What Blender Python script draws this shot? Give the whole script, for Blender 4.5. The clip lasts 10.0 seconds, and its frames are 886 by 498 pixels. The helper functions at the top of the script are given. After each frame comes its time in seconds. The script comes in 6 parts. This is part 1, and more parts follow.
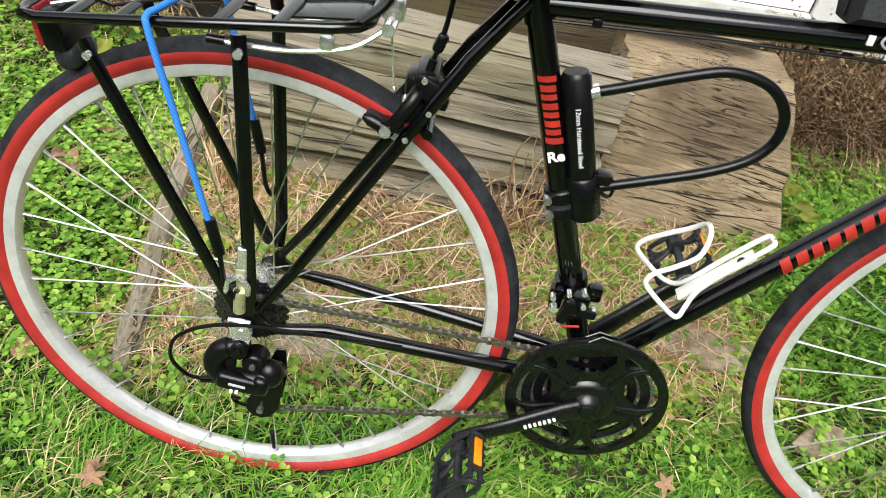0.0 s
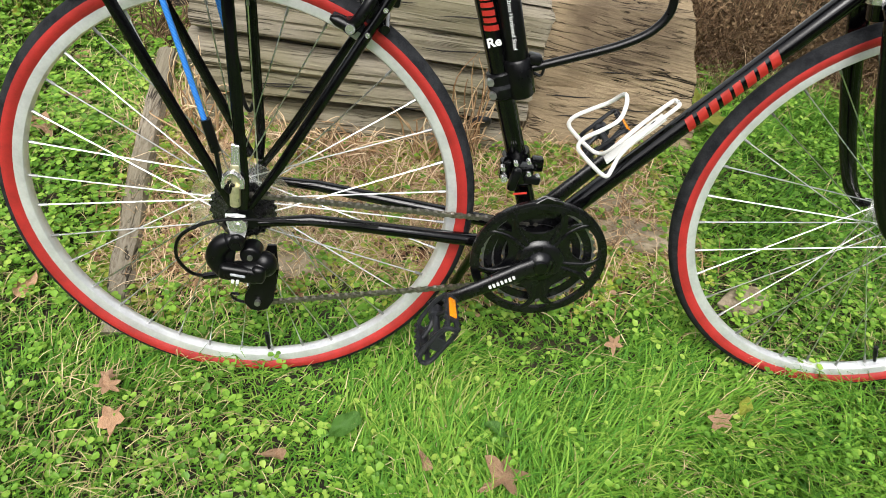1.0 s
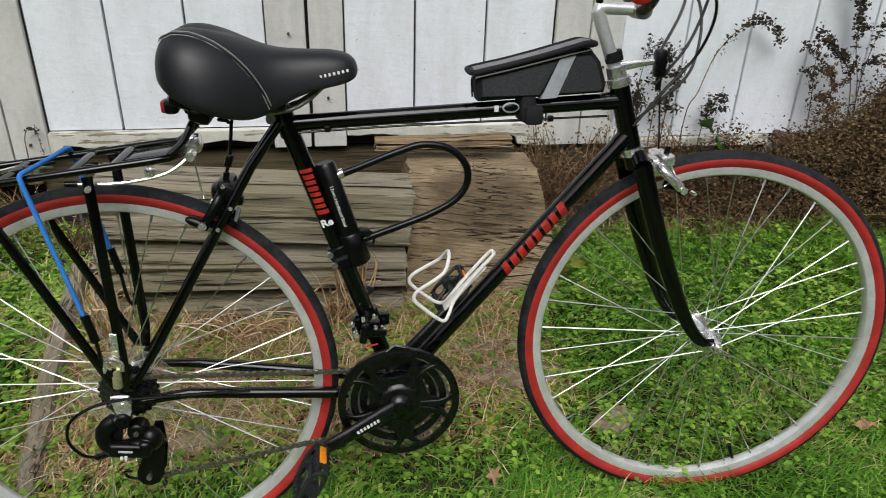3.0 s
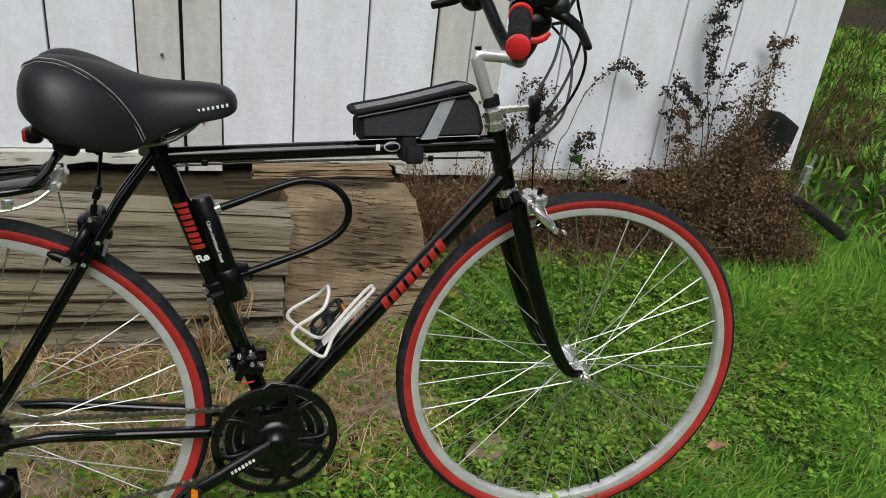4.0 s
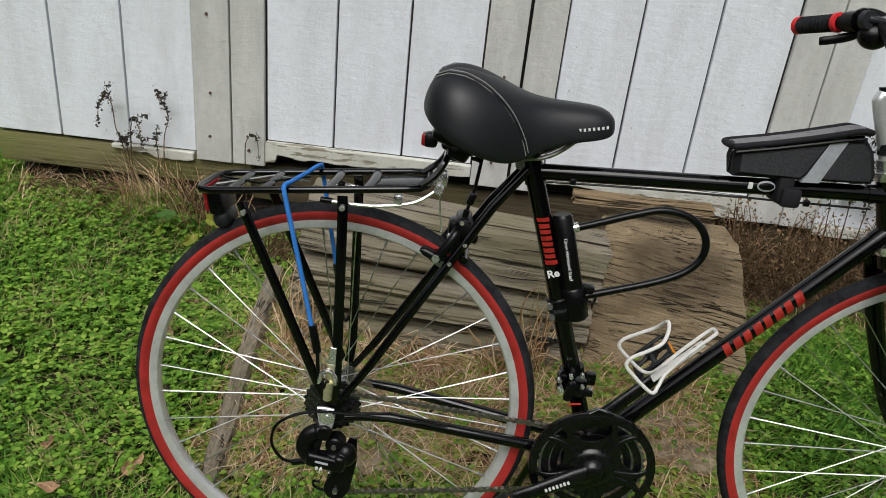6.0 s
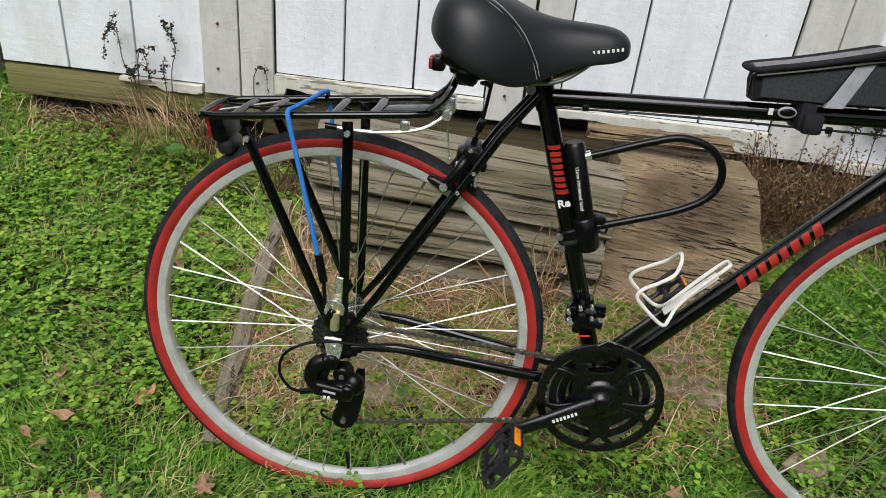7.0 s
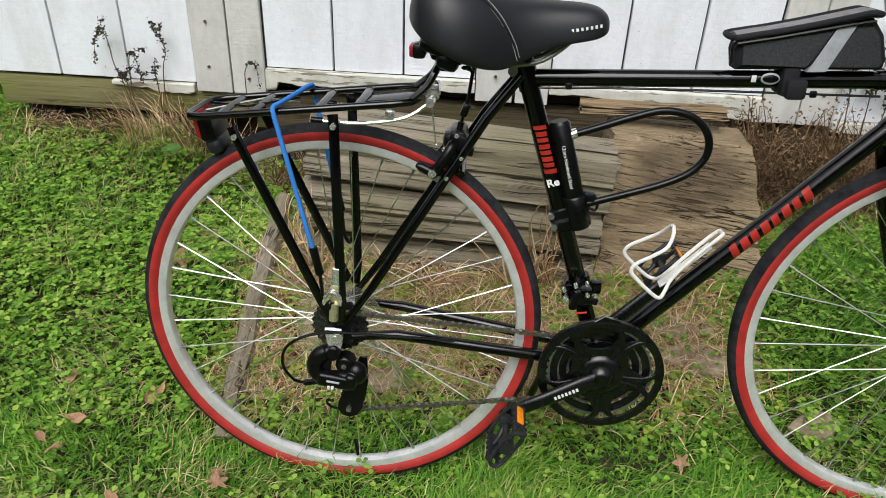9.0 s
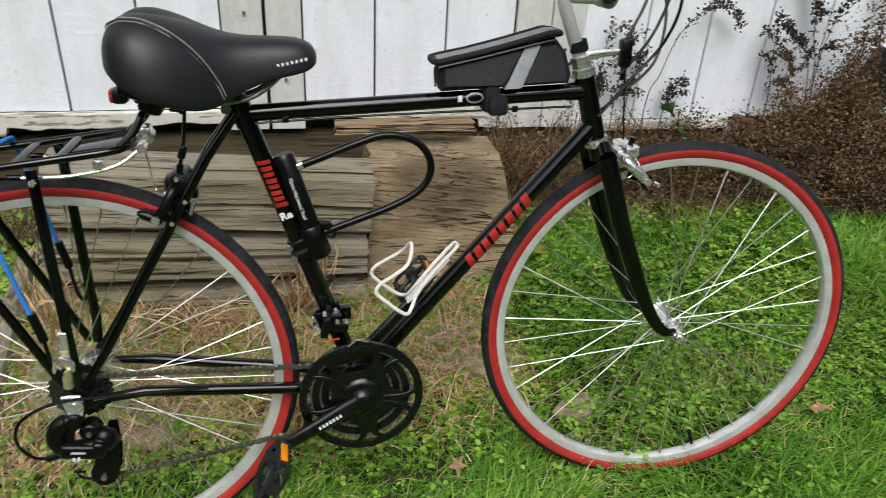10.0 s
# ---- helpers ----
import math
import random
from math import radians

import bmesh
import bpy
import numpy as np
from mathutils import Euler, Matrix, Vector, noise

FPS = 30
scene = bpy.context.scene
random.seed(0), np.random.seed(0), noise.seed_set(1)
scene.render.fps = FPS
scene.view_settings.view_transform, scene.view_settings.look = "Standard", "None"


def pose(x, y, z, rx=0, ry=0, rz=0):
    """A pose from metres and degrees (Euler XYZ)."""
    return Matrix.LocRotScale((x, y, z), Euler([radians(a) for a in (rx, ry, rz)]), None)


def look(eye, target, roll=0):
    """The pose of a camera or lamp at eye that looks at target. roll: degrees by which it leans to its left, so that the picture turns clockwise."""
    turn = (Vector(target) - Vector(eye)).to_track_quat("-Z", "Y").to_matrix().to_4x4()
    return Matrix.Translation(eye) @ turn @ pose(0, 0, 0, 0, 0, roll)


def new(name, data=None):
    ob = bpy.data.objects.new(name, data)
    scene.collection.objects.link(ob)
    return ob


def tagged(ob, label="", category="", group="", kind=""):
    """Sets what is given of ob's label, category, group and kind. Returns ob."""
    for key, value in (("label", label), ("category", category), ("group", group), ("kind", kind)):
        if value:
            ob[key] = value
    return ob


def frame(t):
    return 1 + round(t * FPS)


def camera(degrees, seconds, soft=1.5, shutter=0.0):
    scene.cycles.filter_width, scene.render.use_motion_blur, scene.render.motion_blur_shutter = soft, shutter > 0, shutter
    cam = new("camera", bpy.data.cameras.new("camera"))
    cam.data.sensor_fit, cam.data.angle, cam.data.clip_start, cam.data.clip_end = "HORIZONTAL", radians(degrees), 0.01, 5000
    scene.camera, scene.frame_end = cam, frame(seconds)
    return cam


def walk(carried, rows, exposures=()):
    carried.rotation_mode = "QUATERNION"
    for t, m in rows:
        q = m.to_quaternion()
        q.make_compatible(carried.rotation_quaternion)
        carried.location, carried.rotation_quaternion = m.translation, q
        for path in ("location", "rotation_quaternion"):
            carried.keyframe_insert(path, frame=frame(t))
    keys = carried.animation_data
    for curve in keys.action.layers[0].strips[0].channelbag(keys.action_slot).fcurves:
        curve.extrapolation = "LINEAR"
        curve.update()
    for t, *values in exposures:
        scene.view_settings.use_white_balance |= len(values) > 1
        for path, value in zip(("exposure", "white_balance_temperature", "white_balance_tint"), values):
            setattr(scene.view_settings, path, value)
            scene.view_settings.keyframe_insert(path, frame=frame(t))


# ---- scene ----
cam = camera(61.0, 10.0, soft=0.8, shutter=0.12)
PATH = [
    (0, (0.212, -0.64, 1.084), (0.254, 0.847, -0.252), 10.0),
    (0.5, (0.16, -0.728, 1.073), (0.372, 0.747, -0.261), 7.6),
    (1, (0.188, -0.864, 1.07), (0.383, 0.62, -0.257), 8.2),
    (1.5, (0.245, -0.998, 1.069), (0.419, 0.516, -0.225), 7.6),
    (2, (0.262, -1.026, 1.086), (0.377, 0.592, -0.084), 3.6),
    (2.5, (0.287, -1.038, 1.108), (0.434, 0.681, 0.096), 2.3),
    (3, (0.347, -1.045, 1.155), (0.633, 0.697, 0.216), 1.8),
    (3.2, (0.353, -1.047, 1.163), (0.733, 0.681, 0.23), 2.5),
    (4.3, (0.319, -1.037, 1.189), (0.945, 0.669, 0.353), 7.4),
    (4.5, (0.292, -1.03, 1.189), (0.836, 0.717, 0.38), 7.1),
    (5, (0.234, -1.016, 1.183), (0.53, 0.798, 0.394), 7.2),
    (5.5, (0.194, -1.018, 1.165), (0.243, 0.802, 0.337), 6.5),
    (5.7, (0.18, -1.022, 1.162), (0.177, 0.795, 0.325), 6.4),
    (6.8, (0.201, -1.015, 1.128), (0.135, 0.73, 0.153), 6.1),
    (7, (0.199, -1.011, 1.125), (0.131, 0.721, 0.128), 6.1),
    (7.5, (0.198, -1.009, 1.125), (0.119, 0.707, 0.101), 5.6),
    (8, (0.205, -1.002, 1.127), (0.115, 0.707, 0.091), 5.0),
    (8.5, (0.209, -1.007, 1.13), (0.116, 0.699, 0.09), 4.0),
    (9, (0.225, -1.015, 1.137), (0.136, 0.691, 0.097), 2.4),
    (9.5, (0.263, -1.014, 1.144), (0.333, 0.7, 0.116), 1.8),
    (10, (0.348, -1.011, 1.17), (0.734, 0.681, 0.176), 3.3),
]
EXPOSURE = [(0, 1.19), (.5, 1.10), (1, 1.07), (1.5, 1.06), (2, .90), (2.5, .54), (3, .22), (3.2, .19), (4.3, .10), (4.5, .08), (5, -.06), (5.5, -.06), (5.7, -.03), (6.8, .32), (7, .37), (7.5, .49), (8, .53), (8.5, .53), (9, .49), (9.5, .48), (10, .42)]
walk(cam, [(t, look(eye, target, roll)) for t, eye, target, roll in PATH], EXPOSURE)

# bicycle geometry, in its own frame: x along the frame from the rear axle, y to its left, z up from the tyres' foot
LEAN, NOSE = 7.0, 1.5
WB, STEER = 1.022, -5.0
BBX, BBZ = 0.445, 0.293
STX, STZ = 0.291, 0.783
HTX, HTZ = 0.826, 0.815
HBX, HBZ = 0.857, 0.700
DECAL_SEAT = (0.165, 0.325)
DECAL_DOWN = (0.475, 0.735)
CRANK_ANGLE, PEDAL_TILT = 205.0, -58.0
WALL_Y, WALL_Z = 1.08, 0.372
SKY, SUN = 0.082, 1.95

# ---- light ----
world = bpy.data.worlds.new("overcast_sky")
scene.world = world
world.use_nodes = True
_wn = world.node_tree
_bg = _wn.nodes["Background"]
_sky = _wn.nodes.new("ShaderNodeTexSky")
_sky.sky_type = 'NISHITA'
_sky.sun_disc = False
_sky.sun_elevation = radians(50)
_sky.sun_rotation = radians(200)
_sky.dust_density = 4.0
_sky.air_density = 1.0
_hsv = _wn.nodes.new("ShaderNodeHueSaturation")
_hsv.inputs["Saturation"].default_value = 0.32
_wn.links.new(_sky.outputs[0], _hsv.inputs["Color"])
_wn.links.new(_hsv.outputs[0], _bg.inputs["Color"])
_bg.inputs["Strength"].default_value = SKY

sun_data = bpy.data.lights.new("sun", 'SUN')
sun_data.energy = SUN
sun_data.angle = radians(45)
sun_data.color = (1.0, 0.99, 0.97)
sun = new("sun", sun_data)
sun.matrix_world = look((0, 0, 6), (0.5, 4.2, 0))


# ---- materials ----
def material(name, base, rough=0.6, metal=0.0, var=0.15, scale=40.0, bump=0.0, bump_scale=200.0, second=None, spec=0.5, coat=0.0,
             stretch=(1, 1, 1), random_value=0.0, space="Object", island=0.0):
    """A node material: base colour varied by noise at two scales, with roughness variation and bump."""
    m = bpy.data.materials.new(name)
    m.use_nodes = True
    nt = m.node_tree
    n, l = nt.nodes, nt.links
    b = n["Principled BSDF"]
    b.inputs["Metallic"].default_value = metal
    b.inputs["Specular IOR Level"].default_value = spec
    b.inputs["Coat Weight"].default_value = coat
    b.inputs["Coat Roughness"].default_value = 0.08
    tc = n.new("ShaderNodeTexCoord")
    mp = n.new("ShaderNodeMapping")
    mp.inputs["Scale"].default_value = stretch
    l.new(tc.outputs[space], mp.inputs["Vector"])
    big = n.new("ShaderNodeTexNoise")
    big.inputs["Scale"].default_value = scale
    big.inputs["Detail"].default_value = 6
    big.inputs["Roughness"].default_value = 0.65
    l.new(mp.outputs[0], big.inputs["Vector"])
    fine = n.new("ShaderNodeTexNoise")
    fine.inputs["Scale"].default_value = bump_scale
    fine.inputs["Detail"].default_value = 4
    l.new(mp.outputs[0], fine.inputs["Vector"])
    ramp = n.new("ShaderNodeValToRGB")
    c1 = tuple(min(1, c * (1 - var)) for c in base)
    c2 = second if second else tuple(min(1, c * (1 + var)) for c in base)
    ramp.color_ramp.elements[0].color = (*c1, 1)
    ramp.color_ramp.elements[1].color = (*c2, 1)
    ramp.color_ramp.elements[0].position, ramp.color_ramp.elements[1].position = 0.32, 0.68
    add = n.new("ShaderNodeMath")
    add.operation = 'MULTIPLY_ADD'
    add.inputs[1].default_value = 0.35
    l.new(fine.outputs["Fac"], add.inputs[0])
    sub = n.new("ShaderNodeMath")
    sub.operation = 'SUBTRACT'
    sub.inputs[1].default_value = 0.175
    l.new(big.outputs["Fac"], sub.inputs[0])
    l.new(sub.outputs[0], add.inputs[2])
    l.new(add.outputs[0], ramp.inputs[0])
    out = ramp.outputs[0]
    if random_value or island:
        src = n.new("ShaderNodeNewGeometry").outputs["Random Per Island"] if island else n.new("ShaderNodeObjectInfo").outputs["Random"]
        amount = island or random_value
        mr = n.new("ShaderNodeMapRange")
        mr.inputs["To Min"].default_value, mr.inputs["To Max"].default_value = 1 - amount, 1 + amount
        l.new(src, mr.inputs["Value"])
        hs = n.new("ShaderNodeHueSaturation")
        l.new(mr.outputs[0], hs.inputs["Value"])
        l.new(out, hs.inputs["Color"])
        out = hs.outputs[0]
    l.new(out, b.inputs["Base Color"])
    rr = n.new("ShaderNodeMapRange")
    rr.inputs["To Min"].default_value, rr.inputs["To Max"].default_value = max(0.02, rough - 0.12), min(1, rough + 0.12)
    l.new(big.outputs["Fac"], rr.inputs["Value"])
    l.new(rr.outputs[0], b.inputs["Roughness"])
    if bump:
        bp = n.new("ShaderNodeBump")
        bp.inputs["Strength"].default_value = bump
        bp.inputs["Distance"].default_value = 0.002
        l.new(fine.outputs["Fac"], bp.inputs["Height"])
        l.new(bp.outputs[0], b.inputs["Normal"])
    return m


def ramp_material(name, colours, rough=0.7, spec=0.3, transl=0.0, scale=4.0, source="island"):
    """Foliage: a colour for each island out of a few, shifted by a broad noise over the lawn."""
    m = bpy.data.materials.new(name)
    m.use_nodes = True
    nt = m.node_tree
    n, l = nt.nodes, nt.links
    b = n["Principled BSDF"]
    b.inputs["Roughness"].default_value = rough
    b.inputs["Specular IOR Level"].default_value = spec
    g = n.new("ShaderNodeNewGeometry")
    tc = n.new("ShaderNodeTexCoord")
    no = n.new("ShaderNodeTexNoise")
    no.inputs["Scale"].default_value = scale
    no.inputs["Detail"].default_value = 3
    l.new(tc.outputs["Object"], no.inputs["Vector"])
    mix = n.new("ShaderNodeMath")
    mix.operation = 'MULTIPLY_ADD'
    mix.inputs[1].default_value = 0.65
    l.new(g.outputs["Random Per Island"], mix.inputs[0])
    s = n.new("ShaderNodeMath")
    s.operation = 'MULTIPLY_ADD'
    s.inputs[1].default_value, s.inputs[2].default_value = 0.55, -0.10
    l.new(no.outputs["Fac"], s.inputs[0])
    l.new(s.outputs[0], mix.inputs[2])
    r = n.new("ShaderNodeValToRGB")
    els = r.color_ramp.elements
    while len(els) < len(colours):
        els.new(0.5)
    for i, c in enumerate(colours):
        els[i].position = i / (len(colours) - 1)
        els[i].color = (*c, 1)
    l.new(mix.outputs[0], r.inputs[0])
    l.new(r.outputs[0], b.inputs["Base Color"])
    if transl:
        tr = n.new("ShaderNodeBsdfTranslucent")
        l.new(r.outputs[0], tr.inputs["Color"])
        ms = n.new("ShaderNodeMixShader")
        ms.inputs[0].default_value = transl
        l.new(b.outputs[0], ms.inputs[1])
        l.new(tr.outputs[0], ms.inputs[2])
        l.new(ms.outputs[0], n["Material Output"].inputs["Surface"])
    return m


def wood_material(name, base, dark, stretch, scale=5.0, bump=0.6, moss=None, crack=0.5, rough=0.85, soft=0.19, check=0.012, stain=0.55, spot=None, slant=0.0):
    """Weathered timber: long grain, dark checks, patches of stain."""
    m = bpy.data.materials.new(name)
    m.use_nodes = True
    nt = m.node_tree
    n, l = nt.nodes, nt.links
    b = n["Principled BSDF"]
    b.inputs["Roughness"].default_value = rough
    b.inputs["Specular IOR Level"].default_value = 0.25
    tc = n.new("ShaderNodeTexCoord")
    oi = n.new("ShaderNodeObjectInfo")
    shift = n.new("ShaderNodeVectorMath")
    shift.operation = 'ADD'
    sc = n.new("ShaderNodeMath")
    sc.operation = 'MULTIPLY'
    sc.inputs[1].default_value = 37.0
    l.new(oi.outputs["Random"], sc.inputs[0])
    l.new(tc.outputs["Object"], shift.inputs[0])
    l.new(sc.outputs[0], shift.inputs[1])
    mp = n.new("ShaderNodeMapping")
    mp.inputs["Scale"].default_value = stretch
    turn = n.new("ShaderNodeMapping")
    turn.inputs["Rotation"].default_value = (0, radians(slant), 0)
    l.new(shift.outputs[0], turn.inputs["Vector"])
    l.new(turn.outputs[0], mp.inputs["Vector"])
    grain = n.new("ShaderNodeTexNoise")
    grain.inputs["Scale"].default_value = scale * 9
    grain.inputs["Detail"].default_value = 8
    grain.inputs["Roughness"].default_value = 0.7
    grain.inputs["Distortion"].default_value = 0.6
    l.new(mp.outputs[0], grain.inputs["Vector"])
    checks = n.new("ShaderNodeTexNoise")
    checks.inputs["Scale"].default_value = scale * 1.9
    checks.inputs["Detail"].default_value = 3
    checks.inputs["Roughness"].default_value = 0.6
    checks.inputs["Distortion"].default_value = 0.3
    l.new(mp.outputs[0], checks.inputs["Vector"])
    away = n.new("ShaderNodeMath")
    away.operation = 'SUBTRACT'
    away.inputs[1].default_value = 0.5
    l.new(checks.outputs["Fac"], away.inputs[0])
    ridge = n.new("ShaderNodeMath")
    ridge.operation = 'ABSOLUTE'
    l.new(away.outputs[0], ridge.inputs[0])
    fade = n.new("ShaderNodeTexNoise")
    fade.inputs["Scale"].default_value = 11.0
    fade.inputs["Detail"].default_value = 3
    l.new(shift.outputs[0], fade.inputs["Vector"])
    calm = n.new("ShaderNodeMapRange")
    calm.inputs["From Min"].default_value, calm.inputs["From Max"].default_value = 0.42, 0.62
    calm.inputs["To Max"].default_value = check * 3.0
    l.new(fade.outputs["Fac"], calm.inputs["Value"])
    split = n.new("ShaderNodeMath")
    split.operation = 'ADD'
    l.new(ridge.outputs[0], split.inputs[0])
    l.new(calm.outputs[0], split.inputs[1])
    patch = n.new("ShaderNodeTexNoise")
    patch.inputs["Scale"].default_value = 4.0
    patch.inputs["Detail"].default_value = 5
    l.new(shift.outputs[0], patch.inputs["Vector"])
    r1 = n.new("ShaderNodeValToRGB")
    r1.color_ramp.elements[0].position, r1.color_ramp.elements[1].position = 0.46 - soft, 0.45 + soft
    r1.color_ramp.elements[0].color, r1.color_ramp.elements[1].color = (*dark, 1), (*base, 1)
    l.new(grain.outputs["Fac"], r1.inputs[0])
    r2 = n.new("ShaderNodeValToRGB")
    r2.color_ramp.elements[0].position, r2.color_ramp.elements[1].position = check, check * 3.2
    r2.color_ramp.elements[0].color = (1 - crack, 1 - crack, 1 - crack, 1)
    l.new(split.outputs[0], r2.inputs[0])
    mul = n.new("ShaderNodeMix")
    mul.data_type, mul.blend_type = 'RGBA', 'MULTIPLY'
    mul.inputs[0].default_value = 1.0
    l.new(r1.outputs[0], mul.inputs[6])
    l.new(r2.outputs[0], mul.inputs[7])
    out = mul.outputs[2]
    r3 = n.new("ShaderNodeValToRGB")
    r3.color_ramp.elements[0].position, r3.color_ramp.elements[1].position = 0.45, 0.62
    l.new(patch.outputs["Fac"], r3.inputs[0])
    mx = n.new("ShaderNodeMix")
    mx.data_type = 'RGBA'
    sf = n.new("ShaderNodeMath")
    sf.operation = 'MULTIPLY'
    sf.inputs[1].default_value = stain
    l.new(r3.outputs[0], sf.inputs[0])
    l.new(sf.outputs[0], mx.inputs[0])
    l.new(out, mx.inputs[6])
    mx.inputs[7].default_value = (*(moss or tuple(c * 0.6 for c in base)), 1)
    out = mx.outputs[2]
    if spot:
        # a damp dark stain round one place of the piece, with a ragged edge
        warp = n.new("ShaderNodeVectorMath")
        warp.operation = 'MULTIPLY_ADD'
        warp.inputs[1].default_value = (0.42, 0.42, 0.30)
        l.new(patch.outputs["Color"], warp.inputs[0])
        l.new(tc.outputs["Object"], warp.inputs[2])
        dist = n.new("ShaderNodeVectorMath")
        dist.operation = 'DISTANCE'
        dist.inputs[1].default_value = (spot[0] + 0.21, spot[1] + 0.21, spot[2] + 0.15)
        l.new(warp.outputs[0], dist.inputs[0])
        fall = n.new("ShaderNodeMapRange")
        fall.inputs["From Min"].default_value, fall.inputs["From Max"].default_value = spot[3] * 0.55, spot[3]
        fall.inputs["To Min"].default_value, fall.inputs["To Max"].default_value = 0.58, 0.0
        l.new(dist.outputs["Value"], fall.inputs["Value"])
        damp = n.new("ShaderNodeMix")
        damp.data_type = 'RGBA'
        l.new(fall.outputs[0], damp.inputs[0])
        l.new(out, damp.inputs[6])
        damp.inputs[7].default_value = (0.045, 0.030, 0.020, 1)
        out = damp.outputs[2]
    l.new(out, b.inputs["Base Color"])
    hm = n.new("ShaderNodeMath")
    hm.operation = 'ADD'
    l.new(grain.outputs["Fac"], hm.inputs[0])
    l.new(r2.outputs[0], hm.inputs[1])
    bp = n.new("ShaderNodeBump")
    bp.inputs["Strength"].default_value = bump
    bp.inputs["Distance"].default_value = 0.004
    l.new(hm.outputs[0], bp.inputs["Height"])
    l.new(bp.outputs[0], b.inputs["Normal"])
    return m


def paint_material(name, paint, grime, bare, chip=.7, chip_stretch=(1, 1, 1), chip_scale=60.0, grime_share=.6):
    """Old brushed paint on boards: streaked grime, small chips down to the wood, a coarse brushed relief."""
    m = bpy.data.materials.new(name)
    m.use_nodes = True
    n, l = m.node_tree.nodes, m.node_tree.links
    b = n["Principled BSDF"]
    b.inputs["Roughness"].default_value = 0.68
    b.inputs["Specular IOR Level"].default_value = 0.3
    tc, oi = n.new("ShaderNodeTexCoord"), n.new("ShaderNodeObjectInfo")
    sc = n.new("ShaderNodeMath")
    sc.operation = 'MULTIPLY'
    sc.inputs[1].default_value = 23.0
    l.new(oi.outputs["Random"], sc.inputs[0])
    shift = n.new("ShaderNodeVectorMath")
    shift.operation = 'ADD'
    l.new(tc.outputs["Object"], shift.inputs[0])
    l.new(sc.outputs[0], shift.inputs[1])
    def cloud(scale, stretch, detail, rough=.6):
        mp = n.new("ShaderNodeMapping")
        mp.inputs["Scale"].default_value = stretch
        l.new(shift.outputs[0], mp.inputs["Vector"])
        t = n.new("ShaderNodeTexNoise")
        t.inputs["Scale"].default_value = scale
        t.inputs["Detail"].default_value = detail
        t.inputs["Roughness"].default_value = rough
        l.new(mp.outputs[0], t.inputs["Vector"])
        return t.outputs["Fac"]
    def share(value, lo, hi, amount=1.0):
        r = n.new("ShaderNodeMapRange")
        r.inputs["From Min"].default_value, r.inputs["From Max"].default_value = lo, hi
        r.inputs["To Max"].default_value = amount
        l.new(value, r.inputs["Value"])
        return r.outputs[0]
    def blend(fac, a, colour):
        x = n.new("ShaderNodeMix")
        x.data_type = 'RGBA'
        l.new(fac, x.inputs[0])
        if isinstance(a, tuple):
            x.inputs[6].default_value = (*a, 1)
        else:
            l.new(a, x.inputs[6])
        x.inputs[7].default_value = (*colour, 1)
        return x.outputs[2]
    streak = share(cloud(7.0, (1.6, 1.6, .4), 7, .68), .44, .74, grime_share)
    out = blend(streak, paint, grime)
    out = blend(share(cloud(45.0, (1, 1, 1), 6, .7), .50, .78, .5), out, grime)
    chips = share(cloud(chip_scale, chip_stretch, 5), chip, chip + .035, .9)
    out = blend(chips, out, bare)
    l.new(out, b.inputs["Base Color"])
    h1 = share(cloud(48.0, (.62, 1, 1.35), 7, .72), .25, .75, 1.0)
    h2 = n.new("ShaderNodeMath")
    h2.operation = 'SUBTRACT'
    l.new(h1, h2.inputs[0])
    l.new(chips, h2.inputs[1])
    bp = n.new("ShaderNodeBump")
    bp.inputs["Strength"].default_value = 0.40
    bp.inputs["Distance"].default_value = 0.004
    l.new(h2.outputs[0], bp.inputs["Height"])
    l.new(bp.outputs[0], b.inputs["Normal"])
    return m


M_BLACK = material("black_gloss_paint", (0.0018, 0.0018, 0.0022), 0.13, var=0.3, spec=0.5, bump=0.02)
M_SATIN = material("black_satin_plastic", (0.0025, 0.0025, 0.003), 0.30, var=0.3, spec=0.30, bump=0.05)
M_CRANK = material("black_moulded_crank", (0.003, 0.003, 0.0036), 0.27, var=0.3, spec=0.5, bump=0.04)
M_RUBBER = material("black_rubber", (0.010, 0.011, 0.014), 0.8, var=0.35, second=(0.030, 0.031, 0.034), scale=45, bump=0.35, bump_scale=500, spec=0.15)
M_RED_RUBBER = material("red_tyre_sidewall", (0.345, 0.018, 0.014), 0.62, var=0.25, scale=30, bump=0.2, bump_scale=600)
M_ALLOY = material("brushed_alloy_rim", (0.74, 0.75, 0.76), 0.34, metal=0.55, var=0.12, scale=30, bump=0.05)
M_CHROME = material("worn_chrome", (0.78, 0.78, 0.77), 0.22, metal=0.82, var=0.2, scale=60)
M_STEEL = material("dull_steel", (0.35, 0.35, 0.34), 0.4, metal=0.9, var=0.25, scale=80)
M_SPOKE = material("bright_spoke_steel", (0.78, 0.78, 0.76), 0.30, metal=1.0, var=0.1)
M_CHAIN = material("oily_chain_steel", (0.24, 0.225, 0.19), 0.38, metal=0.9, var=0.45, scale=160)
M_SPROCKET = material("dark_sprocket_steel", (0.10, 0.10, 0.10), 0.28, metal=0.9, var=0.5, scale=140)
M_WHITE = material("white_painted_alloy", (0.72, 0.71, 0.68), 0.4, var=0.08, scale=60)
M_DECAL_RED = material("red_lettering", (0.62, 0.045, 0.03), 0.45, var=0.1)
M_DECAL_WHITE = material("white_lettering", (0.75, 0.75, 0.73), 0.5, var=0.06)
